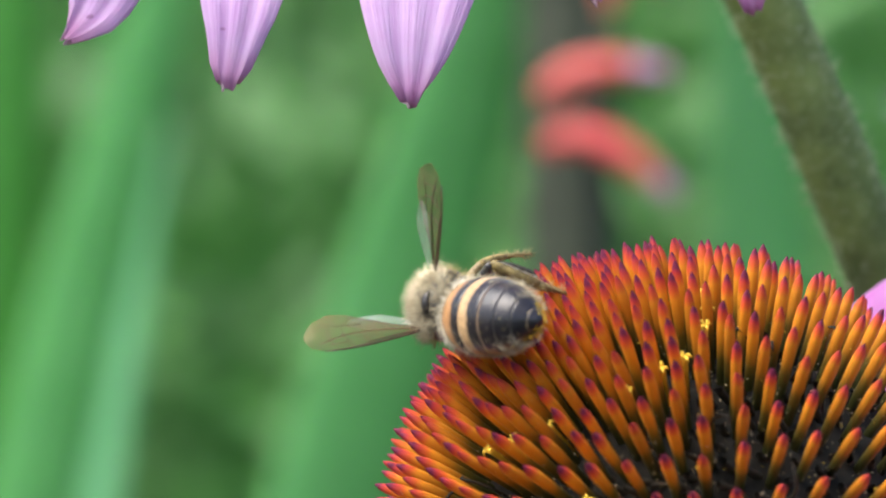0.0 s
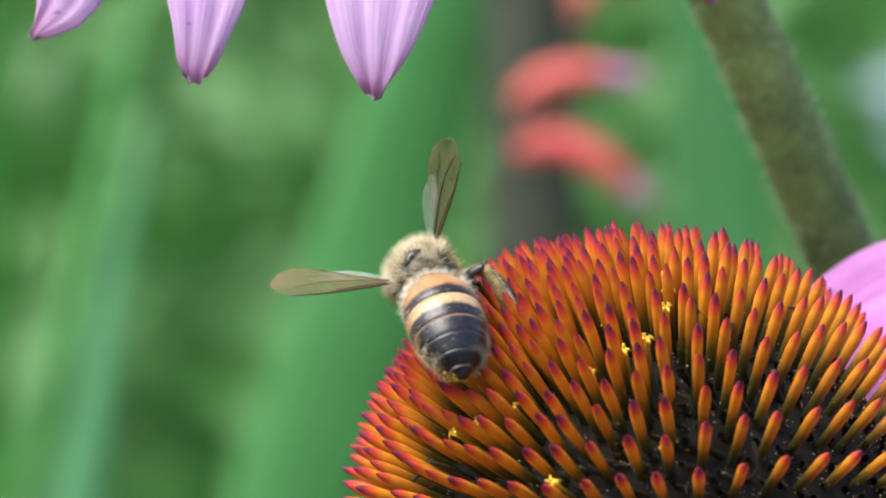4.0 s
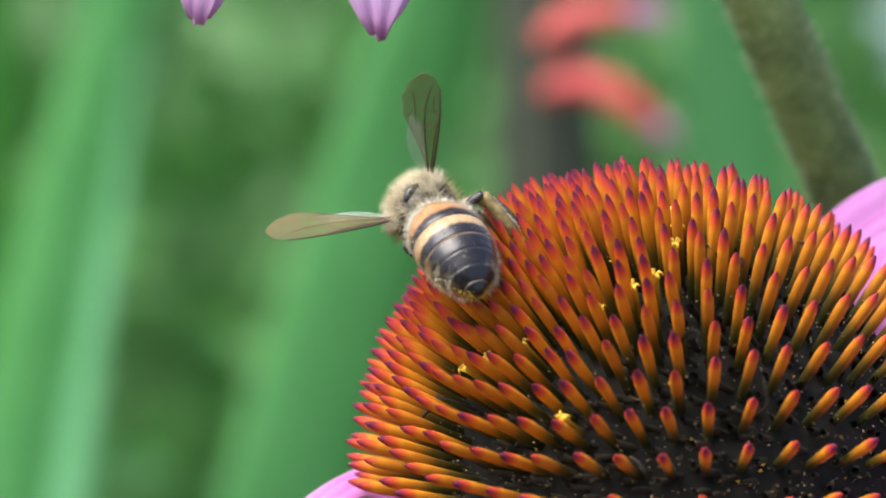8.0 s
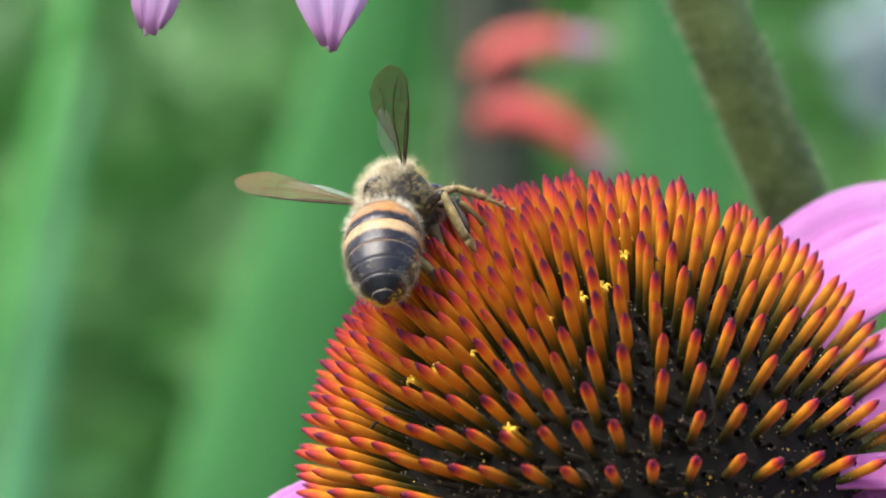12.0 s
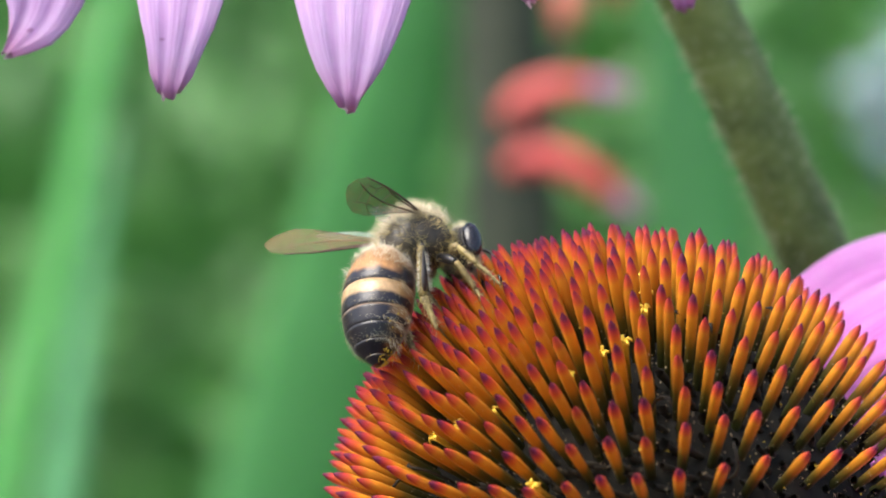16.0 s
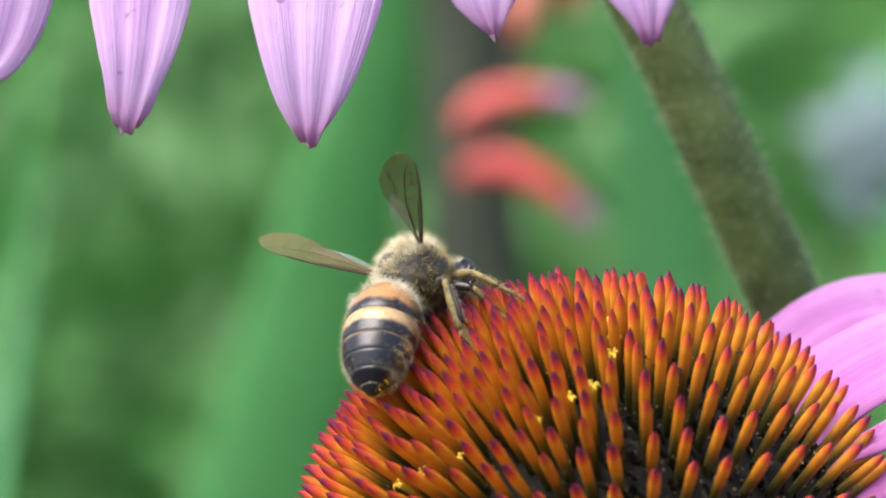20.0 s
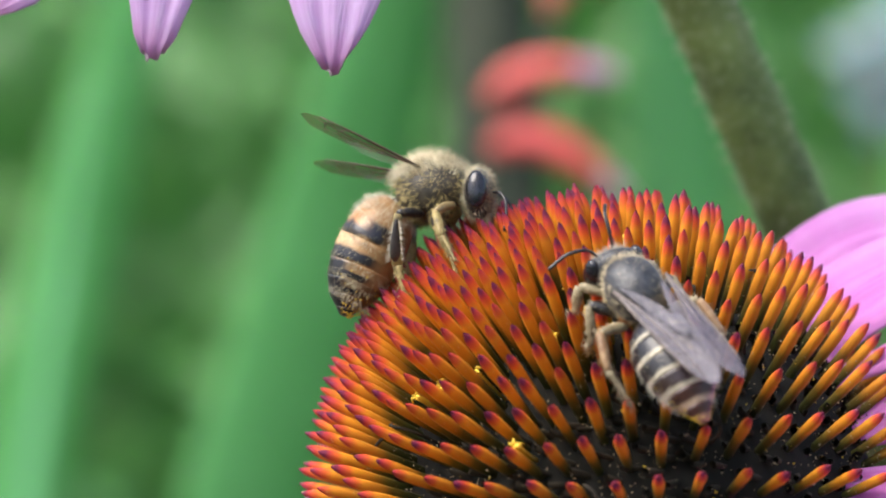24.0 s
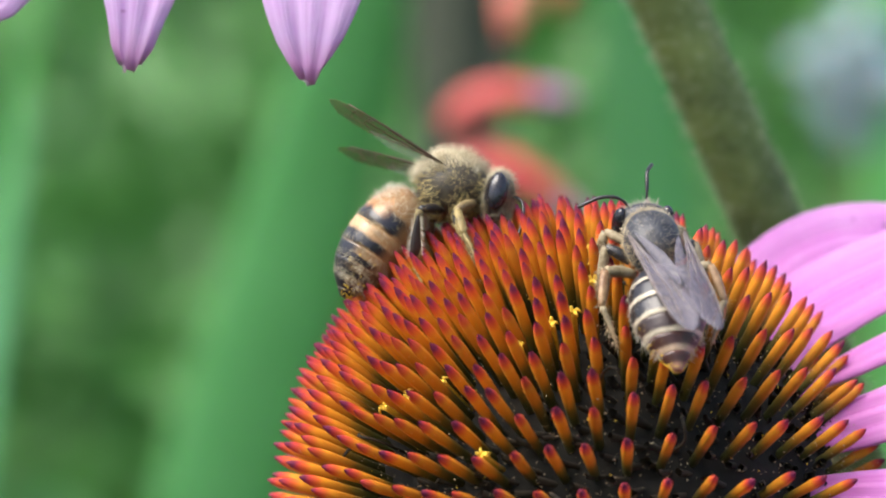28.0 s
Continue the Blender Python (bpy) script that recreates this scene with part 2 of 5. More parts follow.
def blade(bm, points, widths, side, thick=0.6, fold=0.12, across=6):
    """A long leaf with thickness and a folded midrib along a line; side points across it."""
    rings = []
    side = Vector(side)
    for (p, t, _, _), w in zip(frame_along(points), widths):
        s = (side - t * side.dot(t)).normalized()
        u = t.cross(s)
        top, low = [], []
        for k in range(across + 1):
            x = k / across * 2 - 1
            lift = fold * w * abs(x)
            top.append(p + s * (x * w / 2) + u * (lift + thick / 2 * (1 - x * x)))
            low.append(p + s * (x * w / 2) + u * (lift - thick / 2 * (1 - x * x) - 0.02))
        rings.append(top + low[::-1])
    grid_skin(bm, rings)


# ---- ground ----
def build_ground():
    bm = bmesh.new()
    n = 40
    size = 40000.0
    vs = []
    for i in range(n + 1):
        for j in range(n + 1):
            x = (i / n * 2 - 1)
            y = (j / n * 2 - 1)
            px, py = x * abs(x) ** 2 * size, y * abs(y) ** 2 * size
            vs.append(bm.verts.new((px, py, 12 * noise.noise(Vector((px, py, 0)) * 0.004))))
    for i in range(n):
        for j in range(n):
            a = i * (n + 1) + j
            bm.faces.new((vs[a], vs[a + n + 1], vs[a + n + 2], vs[a + 1]))
    ob = part("ground", bm, SOIL)
    tagged(ob, "dark damp garden soil under the flower bed", "ground", kind="structure")


build_ground()


def to_bed(p):
    """World metres to the bed's millimetres."""
    return VIEW.inverted() @ Vector(p) / MM


# ---- undergrowth, far behind ----
def undergrowth(name, label, count, y0, y1, spread, top, size, mat, seed):
    rnd = random.Random(seed)
    verts, faces, uvs = [], [], []
    for _ in range(count):
        y = rnd.uniform(y0, y1)
        x = rnd.uniform(-spread, spread) * (0.35 + 0.65 * (y - y0) / (y1 - y0) + 0.3)
        z = rnd.uniform(0.02, top) * (0.75 + 0.5 * noise.noise(Vector((x * 5, y * 5, seed))))
        a, e, r = rnd.uniform(0, 6.28), rnd.uniform(-0.3, 1.2), rnd.uniform(-1, 1)
        ln, w = size * rnd.uniform(0.6, 1.4), size * rnd.uniform(0.16, 0.34)
        m = Matrix.Translation((x, y, max(z, 0.01))) @ Euler((r, -e, a)).to_matrix().to_4x4()
        base = len(verts)
        shape = ((0, 0, 0), (0.3, 0.5, 0.06), (0.7, 0.42, 0.05), (1, 0, -0.1), (0.7, -0.42, 0.05), (0.3, -0.5, 0.06), (0.3, 0, 0), (0.7, 0, -0.02))
        for u, v, h in shape:
            verts.append(m @ Vector((u * ln, v * w, h * ln)))
        for f in ((0, 6, 1), (1, 6, 7, 2), (2, 7, 3), (0, 5, 6), (5, 4, 7, 6), (4, 3, 7)):
            faces.append([base + k for k in f])
            uvs.extend((shape[k][1] + 0.5, shape[k][0]) for k in f)
    me = bpy.data.meshes.new(name)
    me.from_pydata(verts, [], faces)
    layer = me.uv_layers.new(name="UVMap")
    for d, q in zip(layer.data, uvs):
        d.uv = q
    ob = link(name, me, mat)
    tagged(ob, label, "foliage", kind="stuff")


undergrowth("undergrowth", "dense mottled green garden foliage far behind the flowers", 9000, 1.0, 2.6, 0.9, 0.62, 0.07, UNDERGROWTH, 3)
undergrowth("hedge", "tall dark green leafy hedge closing the garden behind", 9000, 2.8, 3.8, 2.2, 1.1, 0.12, UNDERGROWTH, 5)
# added out of view behind the camera, to keep low sky light off the flower
undergrowth("near_hedge", "unseen leafy hedge behind the camera, added to block low sky light", 5000, -2.0, -1.2, 2.0, 1.3, 0.14, UNDERGROWTH, 6)


# ---- strap leaves ----
def strap_leaf(label, base, mid, tip, width, mat, face=(1, 0, 0)):
    """A sword-shaped leaf from the soil to its tip; points in the bed's millimetres."""
    root = to_bed((VIEW @ (Vector(base) * MM)) * Vector((1, 1, 0)))
    line = spline([root, Vector(base), Vector(mid), Vector(tip)], 60)
    ws = [width * min(1.0, 0.7 + 1.2 * i / 59) * min(1.0, ((59 - i) / 59 * 5) ** 0.7 + 0.02) for i in range(60)]
    bm = bmesh.new()
    org = Vector(line[0])
    blade(bm, [p - org for p in line], ws, face, 0.9, 0.03)
    ob = part("strap_leaf", bm, mat)
    ob.matrix_basis = spot(*org)
    bm = bmesh.new()
    tube(bm, [p - org for p in line], [max(0.15, w * 0.035) for w in ws], 6)
    part("midrib", bm, mat, ob)
    return tagged(ob, label, "leaf", "strap leaves behind the flowers")


# depth factor: things at y behind the flower spread by (231 + y) / 231
strap_leaf("broad upright green sword-shaped leaf, blurred by distance", (-42, 500, -60), (-21, 500, 8), (22, 480, 150), 24, STRAP)
PALE_LEAF = strap_leaf("broad pale green sword-shaped leaf, blurred by distance", (-100, 505, -90), (-80, 505, 4), (-44, 500, 140), 17, STRAP)
NARROW_LEAF = strap_leaf("narrow pale bluish-green sword-shaped leaf leaning over the bed", (-79, 470, -75), (-71.5, 470, -25), (-61, 470, 36), 13, STRAP_BLUE)
strap_leaf("deep green sword-shaped leaf at the edge of the clump", (-103, 520, -60), (-98, 520, 20), (-92, 520, 120), 23, STRAP_DARK)
strap_leaf("broad green sword-shaped leaf behind the flower stem", (46, 480, -70), (42, 490, 10), (36, 500, 130), 22, STRAP)
strap_leaf("mid-green sword-shaped leaf beyond the flower stem", (172, 1100, -120), (165, 1100, 30), (185, 1090, 200), 34, STRAP)


def brown_stake():
    top = Vector((6, 470, 150))
    foot = to_bed((VIEW @ Vector((0.012, 0.47, 0))) * Vector((1, 1, 0)))
    bm = bmesh.new()
    tube(bm, spline([foot, Vector((9, 470, -30)), top], 40), [8.4 + 0.9 * noise.noise(Vector((i * 0.4, 0, 0))) for i in range(40)], 10)
    ob = part("woody_stalk", bm, STALK)
    ob.matrix_basis = spot(0, 0, 0)
    for z in (-60, 5, 70, 120):
        bm = bmesh.new()
        ellipsoid(bm, (9 - 0.02 * z, 470, z), (9.6, 9.6, 2.6), 12, 8)
        part("node", bm, STALK, ob)
    tagged(ob, "dark brown woody stalk standing behind the red flower", "stalk")


def pale_blossom():
    rnd = random.Random(5)
    root = new("pale_blossom")
    root.matrix_basis = spot(124, 900, 58)
    tagged(root, "pale bluish-white blossom far behind, on a green stalk", "flower")
    for _ in range(26):
        c = Vector((rnd.gauss(0, 5.5), rnd.gauss(0, 6), rnd.gauss(0, 9)))
        bm = bmesh.new()
        for k in range(5):
            a = k * 1.2566
            ellipsoid(bm, (3.2 * math.cos(a), 0, 3.2 * math.sin(a)), (2.6, 0.7, 2.6), 8, 6)
        ob = part("floret", bm, PALE, root)
        place(ob, *c, Euler((rnd.uniform(-1, 1), rnd.uniform(0, 1), rnd.uniform(-1, 1))).to_matrix().to_4x4())
    foot = root.matrix_basis.inverted() @ ((root.matrix_basis @ Vector((0, 0.01, 0))) * Vector((1, 1, 0))) / MM
    bm = bmesh.new()
    tube(bm, spline([(0, 0, 0), (0, 4, -60), foot], 30), [1.6] * 30, 8)
    part("stalk", bm, STEM, root, "green stalk")


brown_stake()
pale_blossom()


# ---- red tubular flowers ----
def red_flower():
    root = new("red_flower")
    root.matrix_basis = spot(0, 320, 0)
    tagged(root, "red tubular garden flower with mauve lips on a brown stalk", "flower")

    def tubular(points, radii, split):
        line = [p * 1.146 for p in spline(points, 18)]
        rad = [1.146 * np.interp(i / 17, np.linspace(0, 1, len(radii)), radii) for i in range(18)]
        k = int(18 * split)
        bm = bmesh.new()
        tube(bm, line[:k + 1], rad[:k + 1], 12)
        body = part("flower_tube", bm, RED, root)
        bm = bmesh.new()
        tube(bm, line[k:], rad[k:], 12)
        part("lip", bm, RED_TIP, body, "mauve flared lip")

    # upper and lower tubes curve out from the stalk
    tubular([(2.6, 0, 21.4), (5.2, -2, 23.6), (10.5, -3, 24.8), (17.2, -3, 24.2)], [1.5, 1.95, 1.8, 1.4, 0.9], 0.68)
    tubular([(3.0, 2, 15.6), (6.2, 0, 16.9), (10.4, -2, 15.6), (14.4, -3, 12.8), (18, -3, 9.6)], [1.5, 1.95, 1.9, 1.45, 0.95], 0.80)
    for p, r in (((12, 2, 41), 2.6), ((19, 3, 45), 2.4)):
        bm = bmesh.new()
        tube(bm, [(p[0] - 1, p[1], p[2] - 5), p, (p[0] + 1, p[1], p[2] + 5)], [0.8, r, 0.5], 10)
        part("bud", bm, SALMON, root, "closed salmon-pink bud")
    down = to_bed((VIEW @ Vector((0.013, 0.332, -0.02))) * Vector((1, 1, 0)))
    bm = bmesh.new()
    line = spline([(14, 6, 46), (10, 6, 30), (9, 7, 8), (11, 10, -30), (down[0], down[1] - 320, down[2])], 40)
    tube(bm, line, [0.9 + 0.05 * i for i in range(40)], 8)
    part("stalk", bm, STALK, root, "brown upright stalk")
    return root


RED_FLOWER = red_flower()


# ---- bees ----
def band_material(name, front, rear, split, soft=0.06, side=None):
    """A tergite: front colour, rear band, edge ragged; the flanks may differ."""
    m, nt, b = material(name, 0.30)
    uv = separate(nt, coords(nt, "UV"))
    rag = noise_tex(nt, coords(nt, "Object"), 1400, 3)
    v = math_node(nt, "ADD", uv[1], math_node(nt, "MULTIPLY", math_node(nt, "SUBTRACT", rag, 0.5), 0.22))
    col = ramp(nt, v, [(max(0, split - soft), front), (min(1, split + soft), rear)])
    grain = noise_tex(nt, coords(nt, "Object"), 3500, 3)
    col = mix(nt, 1.0, col, ramp(nt, grain, [(0.3, (0.75, 0.75, 0.75)), (0.7, (1.2, 1.2, 1.2))]), "MULTIPLY")
    if side:
        # on the flanks each tergite is amber in front and dark behind; the belly is plain
        off = math_node(nt, "ABSOLUTE", math_node(nt, "SUBTRACT", uv[0], 0.5))
        flank = ramp(nt, v, [(0.48, side), (0.58, rear), (0.86, rear), (0.94, side)])
        col = mix(nt, ramp(nt, off, [(0.20, (0, 0, 0)), (0.27, (1, 1, 1))]), col, flank)
        col = mix(nt, ramp(nt, off, [(0.33, (0, 0, 0)), (0.40, (1, 1, 1))]), col, side)
    dust = ramp(nt, noise_tex(nt, coords(nt, "Object"), 5200, 1), [(0.71, (0, 0, 0)), (0.76, (1, 1, 1))])
    col = mix(nt, math_node(nt, "MULTIPLY", dust, 0.3), col, (0.7, 0.55, 0.25))
    nt.links.new(col, b.inputs["Base Color"])
    bump(nt, b, grain, 0.35, 0.00004)
    return m


def wing_material(name, tint, alpha, film):
    m, nt, b = material(name, 0.42)
    b.inputs["Specular IOR Level"].default_value = 0.3
    n = noise_tex(nt, coords(nt, "Object"), 500, 3)
    nt.links.new(mix(nt, n, tint, tuple(min(1, c * 1.6) for c in tint)), b.inputs["Base Color"])
    a = nt.nodes.new("ShaderNodeMapRange")
    a.inputs["To Min"].default_value, a.inputs["To Max"].default_value = alpha - 0.12, alpha + 0.12
    nt.links.new(n, a.inputs["Value"])
    nt.links.new(a.outputs[0], b.inputs["Alpha"])
    b.inputs["IOR"].default_value = 1.5
    b.inputs["Thin Film Thickness"].default_value = film
    bump(nt, b, n, 0.3, 0.0001)
    return m


CHITIN = mottled("black_chitin", (0.010, 0.009, 0.010), (0.03, 0.026, 0.024), 1500, 0.28, 0.3, 0.00004)
BROWN_CHITIN = mottled("brown_leg_chitin", (0.10, 0.07, 0.026), (0.30, 0.22, 0.10), 1200, 0.4, 0.3, 0.00004)
TAN_LEG = mottled("reddish_tan_leg", (0.17, 0.085, 0.035), (0.42, 0.27, 0.14), 1500, 0.5, 0.5, 0.00006)
YELLOW_LEG = mottled("pollen_dusted_leg", (0.10, 0.07, 0.025), (0.38, 0.29, 0.10), 1500, 0.6, 0.5, 0.00006)
PALE_LEG = mottled("pale_hairy_leg", (0.17, 0.125, 0.06), (0.42, 0.35, 0.21), 1800, 0.6, 0.5, 0.00006)
SHIN = mottled("dark_brown_shin", (0.016, 0.012, 0.010), (0.045, 0.034, 0.026), 1500, 0.5, 0.3, 0.00004)
THORAX = mottled("dark_thorax", (0.022, 0.018, 0.012), (0.06, 0.048, 0.028), 1800, 0.5)
GREY_THORAX = mottled("grey_black_thorax", (0.012, 0.013, 0.017), (0.035, 0.038, 0.046), 2600, 0.42)
EYE = mottled("dark_compound_eye", (0.010, 0.010, 0.013), (0.022, 0.022, 0.028), 4000, 0.16, 0.3, 0.00002)
FUR_TAN = mottled("tan_bee_hair", (0.26, 0.20, 0.10), (0.80, 0.72, 0.50), 900, 0.6)
FUR_OLIVE = mottled("olive_bee_hair", (0.30, 0.23, 0.08), (0.66, 0.54, 0.24), 700, 0.6)
FUR_GREY = mottled("grey_bee_hair", (0.28, 0.25, 0.19), (0.48, 0.44, 0.35), 700, 0.6)
FUR_BUFF = mottled("buff_bee_hair", (0.34, 0.26, 0.14), (0.64, 0.54, 0.36), 700, 0.6)
FUR_CREAM = mottled("cream_bee_hair", (0.66, 0.60, 0.44), (0.86, 0.82, 0.68), 700, 0.6)
VEIN = mottled("brown_wing_vein", (0.05, 0.03, 0.018), (0.10, 0.06, 0.035), 1200, 0.5)
VEIN_PALE = mottled("pale_wing_vein", (0.08, 0.058, 0.05), (0.20, 0.165, 0.145), 1200, 0.5)
WING = wing_material("smoky_wing", (0.16, 0.105, 0.05), 0.30, 0)
WING_GREY = wing_material("greyish_lilac_wing", (0.095, 0.084, 0.102), 0.58, 0)
HIND_GREY = wing_material("grey_hindwing", (0.12, 0.11, 0.13), 0.42, 0)
HINDWING = wing_material("clear_hindwing", (0.46, 0.48, 0.44), 0.14, 240)

AMBER, DARK, TAN = (0.40, 0.20, 0.075), (0.010, 0.009, 0.013), (0.46, 0.30, 0.15)
FLANK, TAIL_FLANK = (0.31, 0.175, 0.07), (0.13, 0.075, 0.032)
HONEY_BANDS = [band_material("amber_tergite", AMBER, DARK, 0.72, 0.05, FLANK), band_material("amber_banded_tergite", TAN, DARK, 0.48, 0.07, FLANK),
               band_material("tan_banded_tergite", (0.16, 0.11, 0.07), DARK, 0.10, 0.05, FLANK), band_material("dark_tergite", (0.022, 0.02, 0.02), DARK, 0.08, 0.08, TAIL_FLANK),
               band_material("black_tergite", (0.024, 0.022, 0.022), DARK, 0.10, 0.08, TAIL_FLANK), band_material("black_tail_tergite", (0.10, 0.08, 0.05), DARK, 0.10, 0.1)]
CREAM, INK = (0.48, 0.42, 0.31), (0.014, 0.012, 0.014)
SMALL_BANDS = [band_material("black_cream_tergite", INK, CREAM, 0.80, 0.05), band_material("cream_edged_tergite", INK, CREAM, 0.74, 0.05)]
SMALL_BANDS += [SMALL_BANDS[1], band_material("cream_banded_tergite", (0.03, 0.016, 0.014), CREAM, 0.70, 0.06)]
SMALL_BANDS += [band_material("reddish_tergite", (0.05, 0.02, 0.016), (0.42, 0.30, 0.2), 0.64, 0.1), band_material("reddish_tail_tergite", (0.06, 0.025, 0.02), (0.26, 0.13, 0.08), 0.6, 0.1)]


def fur(name, hairs, mat, parent, label=""):
    """Many short tapered hairs in one mesh: root, way, length, thickness in millimetres."""
    verts, faces = [], []
    for p, d, ln, r in hairs:
        d = d.normalized()
        s = d.orthogonal().normalized()
        u = d.cross(s)
        b = len(verts)
        for k in range(3):
            a = k * 2.0944
            verts.append((p + (s * math.cos(a) + u * math.sin(a)) * r) * MM)
        verts.append((p + d * ln) * MM)
        faces.extend(((b, b + 1, b + 3), (b + 1, b + 2, b + 3), (b + 2, b, b + 3)))
    me = bpy.data.meshes.new(name)
    me.from_pydata(verts, [], faces)
    ob = link(name, me, mat, parent, label)
    ob["kind"] = "stuff"
    return ob


def hairs_on(rnd, centre, radii, count, length, thick, keep=None, sweep=(0, 0, 0), wild=0.35):
    out = []
    c, rr = Vector(centre), Vector(radii)
    while len(out) < count:
        n = Vector((rnd.gauss(0, 1), rnd.gauss(0, 1), rnd.gauss(0, 1))).normalized()
        if keep and not keep(n):
            continue
        p = c + n * rr
        d = Vector((n.x / rr.x, n.y / rr.y, n.z / rr.z)).normalized()
        d = d + Vector(sweep) + Vector((rnd.gauss(0, wild), rnd.gauss(0, wild), rnd.gauss(0, wild)))
        out.append((p, d, length * rnd.uniform(0.55, 1.25), thick))
    return out


def wing_parts(parent, name, length, width, mat, vein_mat, hind_mat, vein_r=0.045):
    """A forewing along +x with its leading edge on +y, veins and the hooked-on hindwing."""
    def outline(ln, wd, pts):
        return [(x * ln, y * wd) for x, y in pts]

    fore = outline(length, width, ((0, 0.02), (0.12, 0.10), (0.3, 0.16), (0.5, 0.22), (0.7, 0.27), (0.86, 0.26), (0.96, 0.16), (1.0, -0.02),
                                   (0.97, -0.24), (0.89, -0.44), (0.76, -0.57), (0.60, -0.54), (0.44, -0.38), (0.28, -0.22), (0.14, -0.11), (0.04, -0.05)))
    hind = outline(length * 0.60, width * 0.46, ((0, 0.05), (0.2, 0.14), (0.5, 0.2), (0.8, 0.16), (0.96, 0.04), (1, -0.14), (0.92, -0.40), (0.74, -0.58),
                                                 (0.5, -0.62), (0.3, -0.46), (0.12, -0.22)))

    def skin(pts, ln):
        # a fan of rings towards the middle line, gently cambered and with thickness
        bm = bmesh.new()
        layers = []
        for h in (0.012, -0.012):
            rings = []
            for k in (1.0, 0.66, 0.33):
                ring = []
                for x, y in pts:
                    cx, cy = x, np.interp(x / ln, (0, 1), (0, -0.15)) * width
                    yy = cy + (y - cy) * k
                    ring.append(bm.verts.new((x, yy, h + 0.05 * width * math.sin(3.1 * x / ln) * (1 - k) + 0.03 * math.sin(x * 2.2 + yy * 3))))
                rings.append(ring)
            layers.append(rings)
        n = len(pts)
        for rings, flip in ((layers[0], False), (layers[1], True)):
            for a, b in zip(rings, rings[1:]):
                for j in range(n):
                    q = (a[j], a[(j + 1) % n], b[(j + 1) % n], b[j])
                    bm.faces.new(q[::-1] if flip else q)
            f = rings[-1]
            bm.faces.new(f[::-1] if flip else f)
        for j in range(n):
            bm.faces.new((layers[0][0][j], layers[1][0][j], layers[1][0][(j + 1) % n], layers[0][0][(j + 1) % n]))
        bmesh.ops.recalc_face_normals(bm, faces=bm.faces)
        return bm

    wing = part(name, skin(fore, length), mat, parent)
    wing.visible_shadow = True
    lines = (((0, 0.02), (0.3, 0.15), (0.62, 0.25), (0.86, 0.26)), ((0, 0), (0.25, 0.07), (0.48, 0.16), (0.60, 0.24)),
             ((0.02, -0.02), (0.3, -0.08), (0.52, -0.10), (0.72, -0.04), (0.9, 0.10)), ((0.03, -0.04), (0.25, -0.17), (0.48, -0.38), (0.62, -0.48)),
             ((0.28, -0.07), (0.34, -0.24)), ((0.48, 0.16), (0.52, -0.10), (0.50, -0.38)), ((0.64, 0.10), (0.68, -0.05), (0.66, -0.30), (0.56, -0.46)),
             ((0.52, -0.28), (0.74, -0.30), (0.84, -0.36)), ((0.60, 0.24), (0.66, 0.12), (0.80, 0.14)), ((0.78, 0.14), (0.80, -0.02), (0.78, -0.30)))
    for i, pts in enumerate(lines):
        bm = bmesh.new()
        line = spline([(x * length, y * width, 0.02) for x, y in pts], 9)
        r = vein_r * (2.0 if i == 0 else 1.4 if i < 3 else 0.8)
        tube(bm, line, [r * (1 - 0.4 * k / 8) for k in range(9)], 5)
        part("vein", bm, vein_mat, wing)
    hw = part("hindwing", skin(hind, length * 0.62), hind_mat, wing)
    place(hw, 0.1, -0.30, -0.12, Matrix.Rotation(radians(-5), 4, "Z") @ Matrix.Rotation(radians(6), 4, "X"))
    return wing


def leg(parent, pts, radii, mats, name="leg", fuzz=None, seed=1):
    """Femur, tibia and tarsus along four points."""
    rnd = random.Random(seed)
    femur = None
    for i, nm in enumerate(("leg", "tibia", "tarsus")):
        a, b = Vector(pts[i]), Vector(pts[i + 1])
        mid = (a + b) / 2 + Vector((0, 0, 0.08))
        r0, r1 = radii[i], radii[i + 1]
        bm = bmesh.new()
        n = 9 if i < 2 else 11
        line = spline([a, mid, b], n)
        if i == 2:
            rr = [(r0 * 0.8 + (r1 - r0 * 0.8) * k / (n - 1)) * (1.0 if k % 2 else 0.72) for k in range(n)]
        else:
            rr = [(r0 + (r1 - r0) * k / (n - 1)) * (0.75 + 0.45 * math.sin(math.pi * min(1, 0.15 + 0.8 * k / (n - 1)))) for k in range(n)]
        tube(bm, line, rr, 8, 0.7 if i == 1 else 0.9)
        ob = part(nm, bm, mats[i], femur if femur else parent)
        femur = femur or ob
        if fuzz:
            hs = []
            for _ in range(70):
                t = rnd.random()
                p = a.lerp(b, t)
                d = Vector((rnd.gauss(0, 1), rnd.gauss(0, 1), rnd.gauss(0, 1))).normalized()
                hs.append((p + d * r0 * 0.6, d + (b - a).normalized() * 0.8, 0.42, 0.018))
            fur("leg_hair", hs, fuzz, ob if i == 0 else femur)
    return femur


